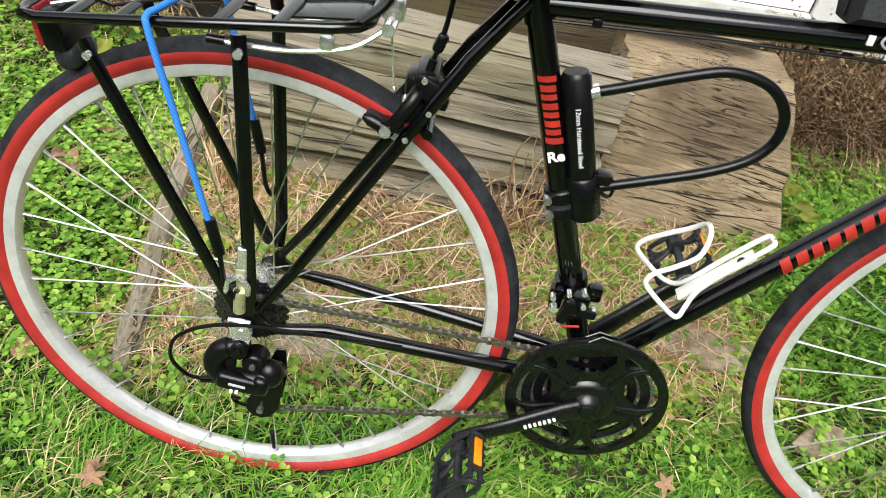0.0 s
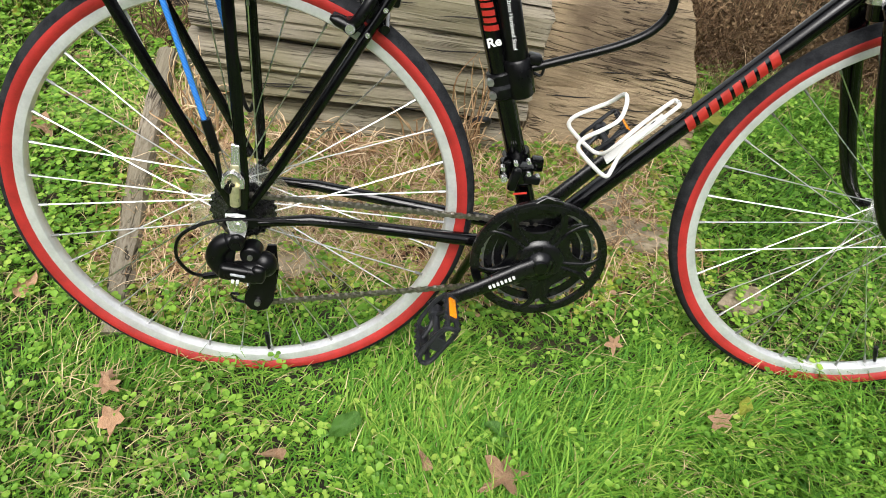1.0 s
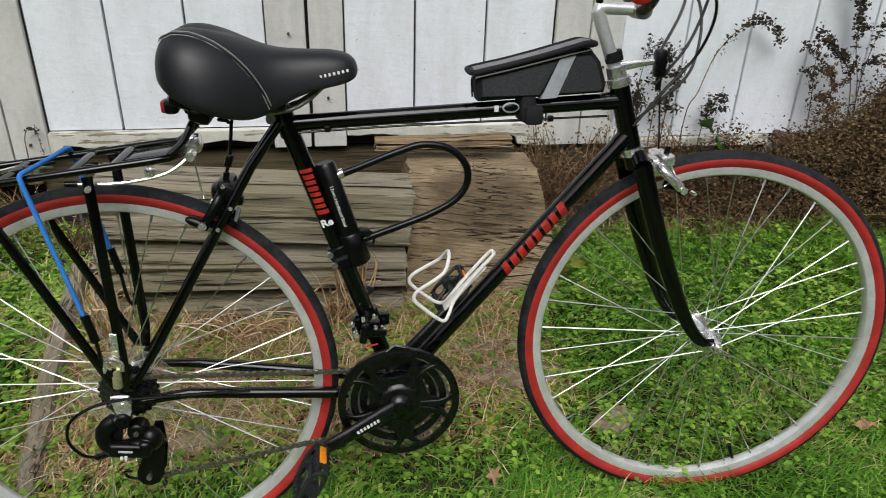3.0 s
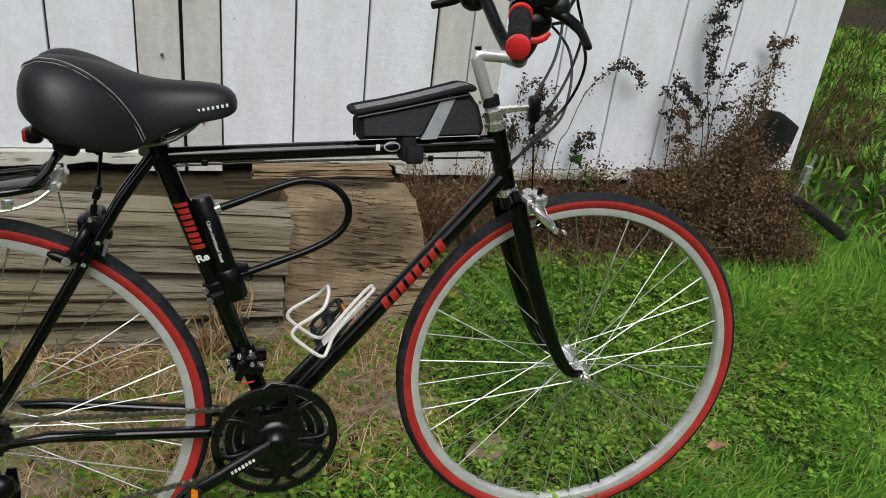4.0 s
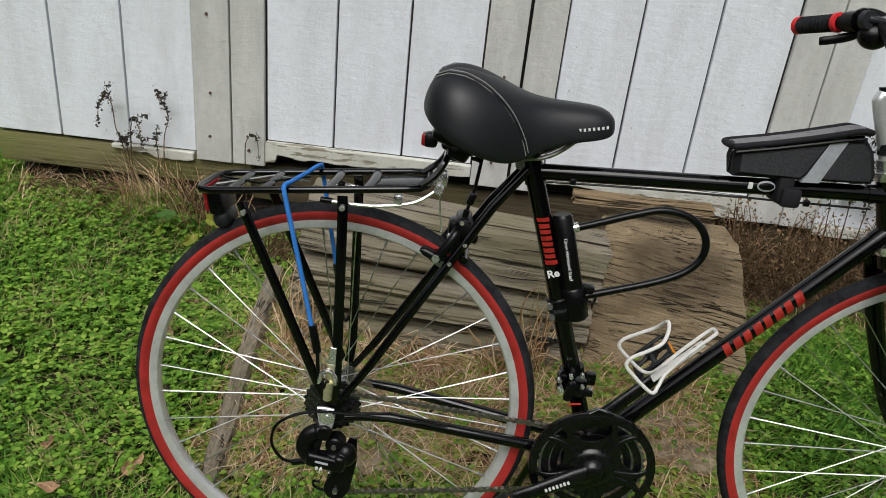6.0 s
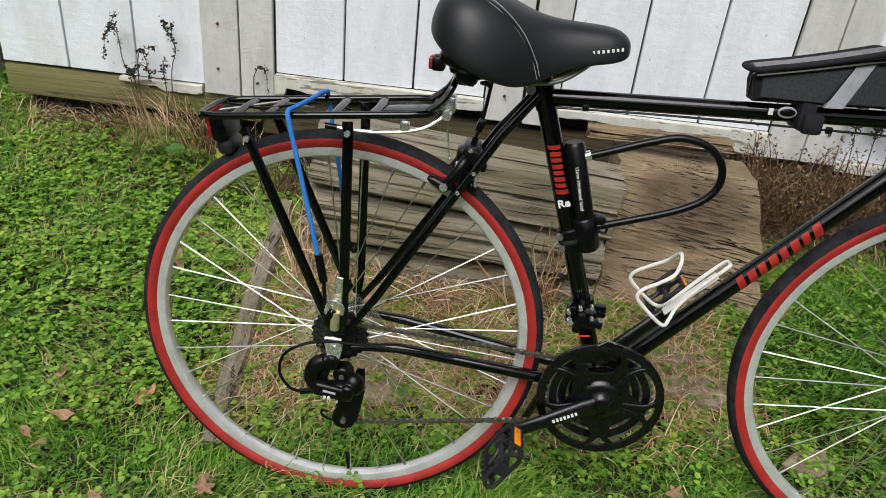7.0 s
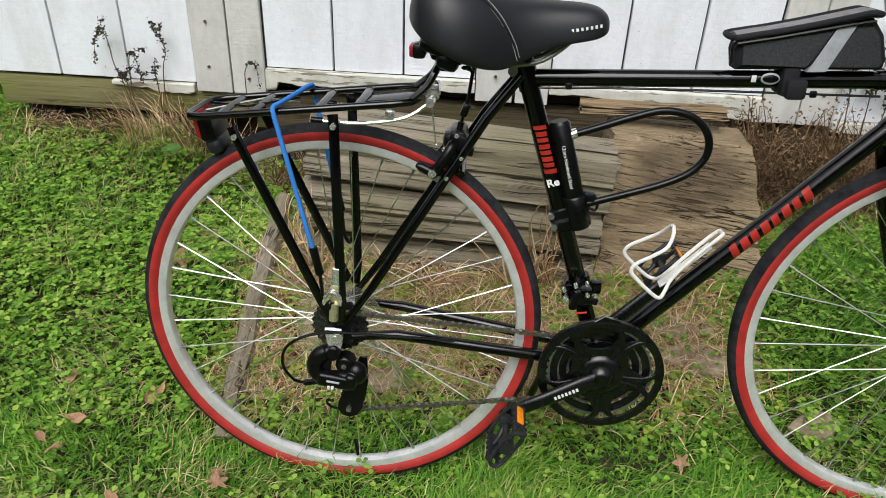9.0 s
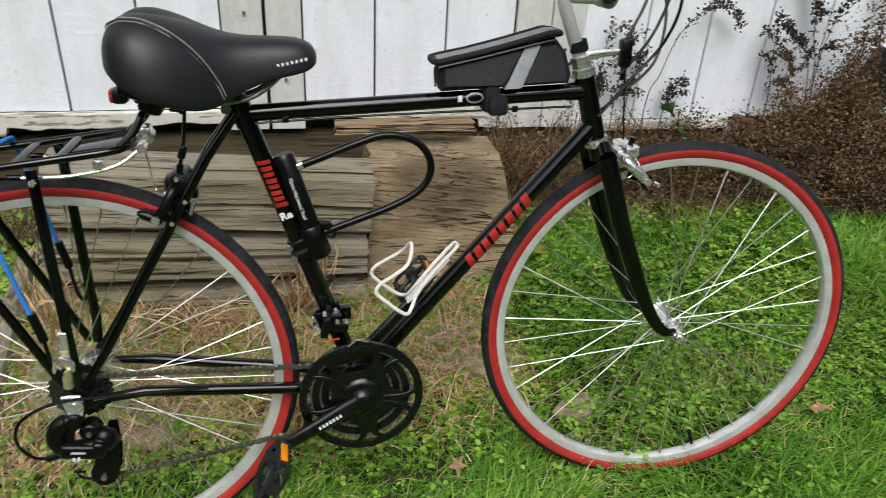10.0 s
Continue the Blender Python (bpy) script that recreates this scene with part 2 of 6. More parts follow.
M_LEATHER = material("black_saddle_vinyl", (0.0085, 0.0094, 0.0120), 0.47, var=0.2, scale=120, bump=0.14, bump_scale=600, spec=0.5)
M_STITCH = material("pale_stitching", (0.34, 0.34, 0.33), 0.8, var=0.4, scale=420)
M_FABRIC = material("black_bag_fabric", (0.012, 0.012, 0.015), 0.8, var=0.3, scale=200, bump=0.4, bump_scale=900, spec=0.3)
M_BAG_GREY = material("grey_bag_lid_fabric", (0.19, 0.19, 0.195), 0.75, var=0.25, scale=60, bump=0.3, bump_scale=800)
M_BAG_MESH = material("dark_grey_bag_mesh", (0.035, 0.036, 0.040), 0.8, var=0.4, scale=260, bump=0.5, bump_scale=700, spec=0.3)
M_PEDAL = material("grey_black_pedal_plastic", (0.016, 0.017, 0.020), 0.42, var=0.35, scale=90, bump=0.2, bump_scale=500, spec=0.4)
M_REFLECTIVE = material("grey_reflective_strip", (0.36, 0.38, 0.41), 0.5, var=0.12, scale=80)
M_ORANGE = material("amber_reflector", (0.85, 0.28, 0.01), 0.25, var=0.12, scale=150)
M_RED_LENS = material("red_reflector_lens", (0.30, 0.014, 0.018), 0.25, var=0.2, scale=100)
M_RED_PLASTIC = material("red_grip_plastic", (0.68, 0.022, 0.028), 0.45, var=0.1)
M_BLUE = material("blue_cord_weave", (0.012, 0.17, 0.62), 0.75, var=0.3, scale=300, bump=0.4, bump_scale=500)
M_BRASS = material("yellow_zinc_axle", (0.60, 0.56, 0.36), 0.32, metal=0.7, var=0.25, scale=90)
M_CLEAR = material("clear_spoke_guard", (0.8, 0.82, 0.8), 0.15, var=0.05)
_b = M_CLEAR.node_tree.nodes["Principled BSDF"]
_b.inputs["Transmission Weight"].default_value = 0.9
_b.inputs["Alpha"].default_value = 0.26
M_SOIL = material("bare_soil_and_thatch", (0.015, 0.012, 0.006), 0.95, second=(0.055, 0.045, 0.021), var=0.45, scale=25, bump=0.8, bump_scale=120)
M_GRASS = ramp_material("grass_blades", [(0.026, 0.085, 0.010), (0.066, 0.20, 0.017), (0.13, 0.31, 0.027), (0.215, 0.39, 0.045), (0.40, 0.45, 0.12)], transl=0.2)
M_CLOVER = ramp_material("clover_leaves", [(0.045, 0.125, 0.014), (0.12, 0.27, 0.024), (0.23, 0.42, 0.045), (0.46, 0.56, 0.11)], transl=0.25, spec=0.45, rough=0.45)
M_STRAW = ramp_material("dry_straw", [(0.10, 0.052, 0.026), (0.36, 0.215, 0.108), (0.72, 0.53, 0.32), (0.95, 0.83, 0.60)], rough=0.8)
M_STEM = ramp_material("dry_brown_stems", [(0.045, 0.025, 0.013), (0.105, 0.062, 0.032), (0.20, 0.125, 0.066), (0.32, 0.23, 0.13)], rough=0.9)
M_LITTER = ramp_material("brown_leaf_litter", [(0.06, 0.028, 0.014), (0.17, 0.085, 0.042), (0.31, 0.18, 0.10), (0.46, 0.33, 0.20)], rough=0.8)
M_THATCH = ramp_material("dead_lawn_grass", [(0.14, 0.115, 0.045), (0.30, 0.25, 0.11), (0.48, 0.41, 0.20), (0.66, 0.58, 0.33)], rough=0.85)
M_MOSS = ramp_material("yellow_green_seedlings", [(0.10, 0.17, 0.018), (0.22, 0.33, 0.035), (0.38, 0.46, 0.06), (0.55, 0.55, 0.13)], transl=0.2)
M_WEED = ramp_material("dead_weed_stalks", [(0.026, 0.016, 0.010), (0.068, 0.041, 0.021), (0.135, 0.085, 0.042), (0.25, 0.17, 0.09)], rough=0.9)
M_SEED = ramp_material("dark_seed_heads", [(0.018, 0.015, 0.013), (0.04, 0.032, 0.024), (0.08, 0.06, 0.04)], rough=0.9)
M_DEAD_LEAF = material("fallen_brown_leaf", (0.56, 0.29, 0.15), 0.75, var=0.35, scale=90, bump=0.4, second=(0.78, 0.53, 0.34), random_value=0.22)
M_YELLOW_LEAF = material("yellow_green_leaf", (0.33, 0.36, 0.05), 0.6, var=0.25, scale=60, bump=0.3, random_value=0.25)
M_GREEN_LEAF = material("broad_green_leaf", (0.09, 0.22, 0.03), 0.55, var=0.25, scale=60, bump=0.3, random_value=0.25)
M_TIMBER = wood_material("weathered_grey_timber", (0.335, 0.295, 0.225), (0.18, 0.155, 0.112), (.05, 3.4, 3.4), scale=8, moss=(0.205, 0.185, 0.10), crack=0.9, bump=1.0, soft=0.15, check=0.0062, stain=0.6, slant=-5)
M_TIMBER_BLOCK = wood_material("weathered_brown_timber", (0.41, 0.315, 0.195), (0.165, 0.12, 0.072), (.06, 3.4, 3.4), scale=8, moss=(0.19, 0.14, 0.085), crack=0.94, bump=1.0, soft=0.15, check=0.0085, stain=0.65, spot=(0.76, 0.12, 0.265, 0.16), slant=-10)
M_ROTTEN = wood_material("splintered_brown_plank", (0.30, 0.215, 0.12), (0.08, 0.056, 0.034), (.08, 2, 2), scale=9, soft=0.14, crack=.9)
# darker brown sill wood with olive patches, for the doors and right wall
M_SILL_DARK = wood_material("dark_brown_sill", (0.115, 0.09, 0.052), (0.04, 0.03, 0.019), (.08, 3, 3), moss=(0.10, 0.095, 0.04), stain=.6)
M_EDGING = wood_material("silvered_edging_board", (0.31, 0.27, 0.205), (0.13, 0.105, 0.07), (3.5, .1, 3.5), crack=0.85, check=.009, moss=(0.19, 0.165, 0.11), soft=.11)
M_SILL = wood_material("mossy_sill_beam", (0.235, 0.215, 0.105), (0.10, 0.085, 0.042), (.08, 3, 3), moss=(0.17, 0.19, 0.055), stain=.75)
M_BOARD = paint_material("white_painted_siding", (0.815, 0.85, 0.915), (0.66, 0.68, 0.70), (0.34, 0.33, 0.31), chip=.70, grime_share=.75)
M_TRIM = paint_material("grey_white_trim", (0.62, 0.62, 0.60), (0.44, 0.44, 0.42), (0.26, 0.25, 0.22), chip=.70, grime_share=.85)
M_SKIRT = paint_material("peeling_skirt_board", (0.64, 0.64, 0.585), (0.44, 0.43, 0.35), (0.24, 0.215, 0.155), chip=.56, chip_stretch=(.16, 1, 1), chip_scale=46, grime_share=.8)
M_GROOVE = material("grimy_board_joint", (0.075, 0.075, 0.072), 0.9, var=0.5, scale=14)
# near-black put in for the shade under the shed and in gaps; roof too
M_GAP_SHADE = material("gap_and_underside_shade", (0.02, 0.017, 0.014), 0.95, var=0.4, scale=20)
# mottled dark green of the added ring that cuts horizon light
M_BACKDROP = material("dark_backdrop_green", (0.025, 0.040, 0.012), 0.9, var=0.5, second=(0.075, 0.095, 0.03), scale=2.5, bump=0.8, bump_scale=14)
M_SLAB = material("weathered_tan_slab", (0.27, 0.21, 0.14), 0.9, var=0.4, second=(0.44, 0.36, 0.25), scale=28, bump=0.8, bump_scale=140)
M_RUST = material("rusted_brown_metal", (0.10, 0.05, 0.035), 0.8, var=0.4, scale=60, bump=0.3)
M_BLACK_PLASTIC = material("black_plastic_sheet", (0.012, 0.012, 0.014), 0.4, var=0.3, bump=0.2, bump_scale=60)
M_FAR_GREEN = ramp_material("far_foliage", [(0.03, 0.06, 0.012), (0.08, 0.13, 0.025), (0.16, 0.16, 0.05), (0.20, 0.12, 0.05)], transl=0.2)


def add_stripes(mat, base, light, scale):
    """Light flecks woven across a cord."""
    nt = mat.node_tree
    b = nt.nodes["Principled BSDF"]
    tc = nt.nodes.new("ShaderNodeTexCoord")
    w = nt.nodes.new("ShaderNodeTexWave")
    w.wave_type, w.bands_direction = 'BANDS', 'DIAGONAL'
    w.inputs["Scale"].default_value = scale
    w.inputs["Distortion"].default_value = 1.0
    nt.links.new(tc.outputs["Object"], w.inputs["Vector"])
    r = nt.nodes.new("ShaderNodeValToRGB")
    r.color_ramp.elements[0].color, r.color_ramp.elements[1].color = (*base, 1), (*light, 1)
    r.color_ramp.elements[0].position, r.color_ramp.elements[1].position = 0.55, 0.95
    nt.links.new(w.outputs["Fac"], r.inputs[0])
    nt.links.new(r.outputs[0], b.inputs["Base Color"])


add_stripes(M_BLUE, (0.012, 0.16, 0.58), (0.05, 0.26, 0.70), 130.0)


# ---- mesh helpers ----
def part(name, bm, mat, parent=None, label="", smooth=True):
    """Links a bmesh as one mesh object, under a thing or a part where one is given."""
    me = bpy.data.meshes.new(name)
    bmesh.ops.recalc_face_normals(bm, faces=bm.faces)
    bm.to_mesh(me)
    bm.free()
    me.materials.append(mat)
    if smooth:
        me.polygons.foreach_set("use_smooth", [True] * len(me.polygons))
        me.set_sharp_from_angle(angle=radians(40))
    ob = new(name, me)
    if parent is not None:
        ob.parent = parent
    if label:
        ob["label"] = label
    return ob


def merge(*bms):
    out = bms[0]
    for b in bms[1:]:
        me = bpy.data.meshes.new("tmp")
        b.to_mesh(me)
        out.from_mesh(me)
        bpy.data.meshes.remove(me)
        b.free()
    return out


def sweep(points, radius, segs=12, closed=False, cap=True, flat=1.0, up=(0, 1, 0)):
    """A tube along points; radius is one number or one for each point; flat squashes it along up."""
    P = [Vector(p) for p in points]
    n = len(P)
    R = radius if isinstance(radius, (list, tuple)) else [radius] * n
    bm = bmesh.new()
    rings = []
    side = None
    for i in range(n):
        a, b = P[(i - 1) % n] if closed or i else P[0], P[(i + 1) % n] if closed or i < n - 1 else P[-1]
        d = (b - a).normalized()
        u = Vector(up) - d * d.dot(Vector(up))
        if u.length < 1e-3:
            u = side or Vector((1, 0, 0)) - d * d.x
        u.normalize()
        side = u
        v = d.cross(u)
        rings.append([bm.verts.new(P[i] + R[i] * (flat * u * math.cos(q) + v * math.sin(q))) for q in [2 * math.pi * k / segs for k in range(segs)]])
    for i in range(n if closed else n - 1):
        r1, r2 = rings[i], rings[(i + 1) % n]
        for k in range(segs):
            bm.faces.new((r1[k], r1[(k + 1) % segs], r2[(k + 1) % segs], r2[k]))
    if cap and not closed:
        bm.faces.new(rings[0])
        bm.faces.new(rings[-1])
    return bm


def curve_points(points, steps=8, closed=False):
    """A smooth line (Catmull-Rom) through points."""
    P = [Vector(p) for p in points]
    out = []
    n = len(P)
    for i in range(n if closed else n - 1):
        p0 = P[(i - 1) % n] if closed or i else P[0]
        p1, p2 = P[i], P[(i + 1) % n]
        p3 = P[(i + 2) % n] if closed or i < n - 2 else P[-1]
        for s in range(steps):
            t = s / steps
            out.append(0.5 * (2 * p1 + (p2 - p0) * t + (2 * p0 - 5 * p1 + 4 * p2 - p3) * t * t + (3 * p1 - p0 - 3 * p2 + p3) * t ** 3))
    if not closed:
        out.append(P[-1])
    return out


def lathe(profile, centre, segs=48, axis='Y', closed=False):
    """A profile of (radius, along) turned round an axis through centre."""
    bm = bmesh.new()
    rings = []
    for k in range(segs):
        q = 2 * math.pi * k / segs
        ring = []
        for r, a in profile:
            if axis == 'Y':
                p = Vector((r * math.cos(q), a, r * math.sin(q)))
            elif axis == 'X':
                p = Vector((a, r * math.cos(q), r * math.sin(q)))
            else:
                p = Vector((r * math.cos(q), r * math.sin(q), a))
            ring.append(bm.verts.new(Vector(centre) + p))
        rings.append(ring)
    m = len(profile)
    for k in range(segs):
        a, b = rings[k], rings[(k + 1) % segs]
        for j in range(m if closed else m - 1):
            bm.faces.new((a[j], a[(j + 1) % m], b[(j + 1) % m], b[j]))
    bmesh.ops.remove_doubles(bm, verts=bm.verts, dist=1e-6)
    return bm


def block(size, centre, bevel=0.003, rot=None, segs=2):
    """A box with rounded edges."""
    bm = bmesh.new()
    bmesh.ops.create_cube(bm, size=1)
    bmesh.ops.scale(bm, vec=size, verts=bm.verts)
    if bevel:
        bmesh.ops.bevel(bm, geom=bm.edges[:], offset=min(bevel, 0.45 * min(size)), segments=segs, affect='EDGES', profile=0.5)
    if rot is not None:
        bmesh.ops.transform(bm, matrix=Euler([radians(a) for a in rot]).to_matrix().to_4x4(), verts=bm.verts)
    bmesh.ops.translate(bm, vec=centre, verts=bm.verts)
    return bm


def prism(outline, thick, bevel=0.0015, plane='XZ', at=0.0):
    """A flat outline given thickness along the third axis, centred at at."""
    bm = bmesh.new()
    def place(a, b, c):
        return (a, c, b) if plane == 'XZ' else ((a, b, c) if plane == 'XY' else (c, a, b))
    lo = [bm.verts.new(place(a, b, at - thick / 2)) for a, b in outline]
    hi = [bm.verts.new(place(a, b, at + thick / 2)) for a, b in outline]
    n = len(outline)
    bm.faces.new(lo)
    bm.faces.new(hi[::-1])
    for i in range(n):
        bm.faces.new((lo[i], lo[(i + 1) % n], hi[(i + 1) % n], hi[i]))
    if bevel:
        bmesh.ops.bevel(bm, geom=[e for e in bm.edges if abs((e.verts[0].co - e.verts[1].co).length - thick) > 1e-6], offset=bevel, segments=1, affect='EDGES')
    return bm


def rod(a, b, r, segs=12, r2=None):
    return sweep([a, b], [r, r if r2 is None else r2], segs)


def ball(centre, r, squash=(1, 1, 1), u=16, v=10):
    bm = bmesh.new()
    bmesh.ops.create_uvsphere(bm, u_segments=u, v_segments=v, radius=r)
    bmesh.ops.scale(bm, vec=squash, verts=bm.verts)
    bmesh.ops.translate(bm, vec=centre, verts=bm.verts)
    return bm


def lettering(name, text, height, m, mat, parent, width=None, bold=0.0, shear=0.0, depth=0.0004):
    """Raised letters as a mesh; m places them: x along the line, y up the letters, z out of the surface."""
    cu = bpy.data.curves.new(name, 'FONT')
    cu.body = text
    cu.size = height * 1.38
    cu.extrude = depth
    cu.offset = bold
    cu.shear = shear
    cu.resolution_u = 3
    ob = bpy.data.objects.new(name + "_curve", cu)
    scene.collection.objects.link(ob)
    dg = bpy.context.evaluated_depsgraph_get()
    me = bpy.data.meshes.new_from_object(ob.evaluated_get(dg))
    bpy.data.objects.remove(ob)
    bpy.data.curves.remove(cu)
    bm = bmesh.new()
    bm.from_mesh(me)
    bpy.data.meshes.remove(me)
    xs = [v.co.x for v in bm.verts]
    ys = [v.co.y for v in bm.verts]
    s = (width / (max(xs) - min(xs))) if width else 1.0
    for v in bm.verts:
        v.co.x = (v.co.x - min(xs)) * s
        v.co.y = (v.co.y - min(ys)) * height / (max(ys) - min(ys))
    bmesh.ops.transform(bm, matrix=m, verts=bm.verts)
    return part(name, bm, mat, parent, smooth=False)


def on_tube(a, b, s, up_side=(0, -1, 0), r=0.0):
    """A frame at fraction s of the way from a to b: x along the tube, z towards up_side, lifted r off the axis."""
    a, b = Vector(a), Vector(b)
    x = (b - a).normalized()
    z = Vector(up_side)
    z = (z - x * z.dot(x)).normalized()
    y = z.cross(x)
    o = a.lerp(b, s) + z * r
    return Matrix((x, y, z)).transposed().to_4x4(), o


# ---- bicycle ----
def wheel(bike, name, cx, steer, rear):
    """A spoked wheel as built: rim, tyre with red sidewalls, hub, spokes, valve."""
    c = Vector((0, 0, 0))
    rim = part(name, lathe([(.3185, -.0115), (.3185, -.0095), (.3125, -.009), (.3125, .009), (.3185, .0095), (.3185, .0115), (.311, .0116), (.3055, .0100),
                            (.3032, .006), (.3027, 0), (.3032, -.006), (.3055, -.0100), (.311, -.0116)], c, 96, closed=True), M_ALLOY, bike, "silver alloy rim with steel spokes")
    prof = []
    for i in range(13):
        q = radians(-80 + 160 * i / 12)
        prof.append((.3305 + .0150 * math.cos(q) - (.0006 if i % 3 == 1 else 0), .0158 * math.sin(q)))
    part("tyre", lathe(prof, c, 128), M_RUBBER, rim, "worn black rubber tread")
    for s in (-1, 1):
        side = [(.3335, s * .0156), (.331, s * .0161), (.328, s * .0160), (.3245, s * .0152), (.3205, s * .0128), (.3175, s * .0105), (.315, s * .008)]
        part("sidewall", lathe(side, c, 128), M_RED_RUBBER, rim, "matt red rubber sidewall")
    w = .030 if rear else .034
    fr = .022
    hub = [(.005, -.062), (.008, -.060), (.009, -.048), (.013, -.046), (.014, -w - .006), (fr, -w - .003), (fr, -w), (.014, -w + .004), (.0125, 0),
           (.014, w - .004), (fr, w), (fr, w + .003), (.014, w + .006), (.013, .046), (.009, .048), (.008, .060), (.005, .062)]
    part("hub", lathe(hub, c, 32), M_CHROME, rim, "polished alloy hub")
    n = 36
    for k in range(n):
        s = -1 if k % 2 else 1
        lead = 1 if (k // 2) % 2 else -1
        a0 = 2 * math.pi * (k + .5) / n
        a1 = a0 + lead * radians(62)
        p = (.0195 * math.cos(a1), s * w, .0195 * math.sin(a1))
        q = (.303 * math.cos(a0), s * .002, .303 * math.sin(a0))
        part("spoke", rod(p, q, .00102, 6), M_SPOKE, rim)
        d = (Vector(p) - Vector(q)).normalized()
        part("nipple", rod(Vector(q) + d * -.001, Vector(q) + d * .013, .0022, 6), M_STEEL, rim)
    va = radians(-86 if rear else -72)
    vp = lambda r: (r * math.cos(va), 0, r * math.sin(va))
    part("valve", merge(rod(vp(.300), vp(.285), .003), rod(vp(.287), vp(.266), .0042)), M_SATIN, rim, "black valve cap")
    rim.matrix_local = pose(cx, 0, .342) @ pose(0, 0, 0, 0, 0, steer) @ Matrix.Scale(1.013, 4)
    return rim


def build_bicycle():
    bike = new("bicycle")
    tagged(bike, "black steel road bicycle with red-walled tyres standing on the grass", "bicycle")
    V = Vector
    A = V((0, 0, .345))
    BB = V((BBX, 0, BBZ))
    ST = V((STX, 0, STZ))
    HT, HB = V((HTX, 0, HTZ)), V((HBX, 0, HBZ))
    sdir = (ST - BB).normalized()
    # main tubes
    def tube(name, a, b, r, mat=M_BLACK, label=""):
        return part(name, sweep([a, b], r, 24), mat, bike, label)
    tt0, tt1 = ST - sdir * .012, V((HTX + .004, 0, HTZ - .030))
    tube("top_tube", tt0, tt1, .0128, label="glossy black painted steel tube")
    dt0, dt1 = BB, V((HBX - .004, 0, HBZ + .032))
    down = tube("down_tube", dt0, dt1, .0145, label="glossy black tube with red lettering")
    seat_tube = tube("seat_tube", BB, ST + sdir * .012, .0146, label="glossy black tube with red and white lettering")
    hd = (HT - HB).normalized()
    tube("head_tube", HB, HT, .0165)
    for p, r in ((HB, .019), (HT, .019)):
        part("headset_cup", rod(p - hd * .006, p + hd * .007, r, 24), M_CHROME, bike, "worn chrome headset cup")
    part("seat_lug", merge(sweep([ST - sdir * .03, ST + sdir * .016], .0166, 24), rod(ST + V((-.018, -.012, .002)), ST + V((-.018, .012, .002)), .008)), M_BLACK, bike)
    part("seat_clamp_bolt", rod(ST + V((-.019, -.020, .000)), ST + V((-.019, .018, .000)), .0075, 16), M_STEEL, bike, "dull silver bolt head")
    part("lower_head_lug", sweep([dt1 - (dt1 - dt0).normalized() * .03, dt1], .0160, 20), M_BLACK, bike)
    part("upper_head_lug", sweep([tt1 - (tt1 - tt0).normalized() * .03, tt1], .0145, 20), M_BLACK, bike)
    part("bottom_bracket_shell", rod(BB + V((0, -.036, 0)), BB + V((0, .036, 0)), .020, 24), M_BLACK, bike)
    for s in (-1, 1):
        cs = [BB + V((-.012, s * .018, .004)), BB + V((-.06, s * .030, .006)), A + V((.10, s * .050, -.004)), A + V((.026, s * .062, -.004))]
        part("chainstay", sweep(cs, [.0105, .0105, .009, .0065], 16), M_BLACK, bike)
        ss = [ST + V((-.006, s * .018, -.006)), ST + V((-.055, s * .026, -.07)), A + V((.060, s * .054, .085)), A + V((.016, s * .062, .022))]
        part("seatstay", sweep(ss, [.0075, .0080, .0070, .0055], 16), M_BLACK, bike)
        drop = [(-.016, -.008), (-.006, -.014), (.016, -.012), (.034, -.008), (.034, .004), (.020, .012), (.020, .030), (.010, .030), (.002, .014), (-.012, .010)]
        part("dropout", prism([(A.x + a, A.z + b) for a, b in drop], .005, .001, at=s * .064), M_SATIN, bike)
    part("stay_bridge", rod(ST.lerp(A, .36) + V((.014, -.034, .0)), ST.lerp(A, .36) + V((.014, .034, 0)), .006), M_BLACK, bike)
    # marks on the tubes: red bars in place of the maker's name, and two white letters
    def bars(a, b, s0, s1, r, h, n, mat, slant=.0):
        a, b = V(a), V(b)
        x = (b - a).normalized()
        out = V((0, -1, 0))
        side = out.cross(x)
        length = (b - a).length
        step = (s1 - s0) * length / n
        for i in range(n):
            bm = bmesh.new()
            rows = []
            tall = h * (1.12 if i in (0, n - 1) else .92)
            for j in range(9):
                w = tall * (j / 8 - .5)
                ang = w / r
                o = (out * math.cos(ang) + side * math.sin(ang)) * (r + .0005)
                x0 = s0 * length + step * i + slant * w
                a0, a1 = .05, (.78 if i % 2 else .70)
                rows.append([bm.verts.new(a + x * (x0 + step * k) + o) for k in (a0, (a0 + a1) / 2, a1)])
            for j in range(8):
                for k in range(2):
                    bm.faces.new((rows[j][k], rows[j][k + 1], rows[j + 1][k + 1], rows[j + 1][k]))
            bmesh.ops.solidify(bm, geom=bm.faces[:], thickness=.0003)
            part("decal_bar", bm, mat, bike)
    bars(ST, BB, *DECAL_SEAT, .0146, .0185, 8, M_DECAL_RED, .15)
    bars(dt0, dt1, *DECAL_DOWN, .0145, .0220, 8, M_DECAL_RED, .25)
    rot, o = on_tube(ST, BB, DECAL_SEAT[1] + .022, r=.0150)
    turn = Matrix.Rotation(radians(90), 4, 'Z')
    lettering("lettering", "Re", .013, Matrix.Translation(o) @ rot @ Matrix.Translation((.008, -.0095, .0004)) @ turn, M_DECAL_WHITE, bike, width=.019, bold=.0006)
    # fork
    crown = HB - hd * .012
    F = V((WB, 0, .345))
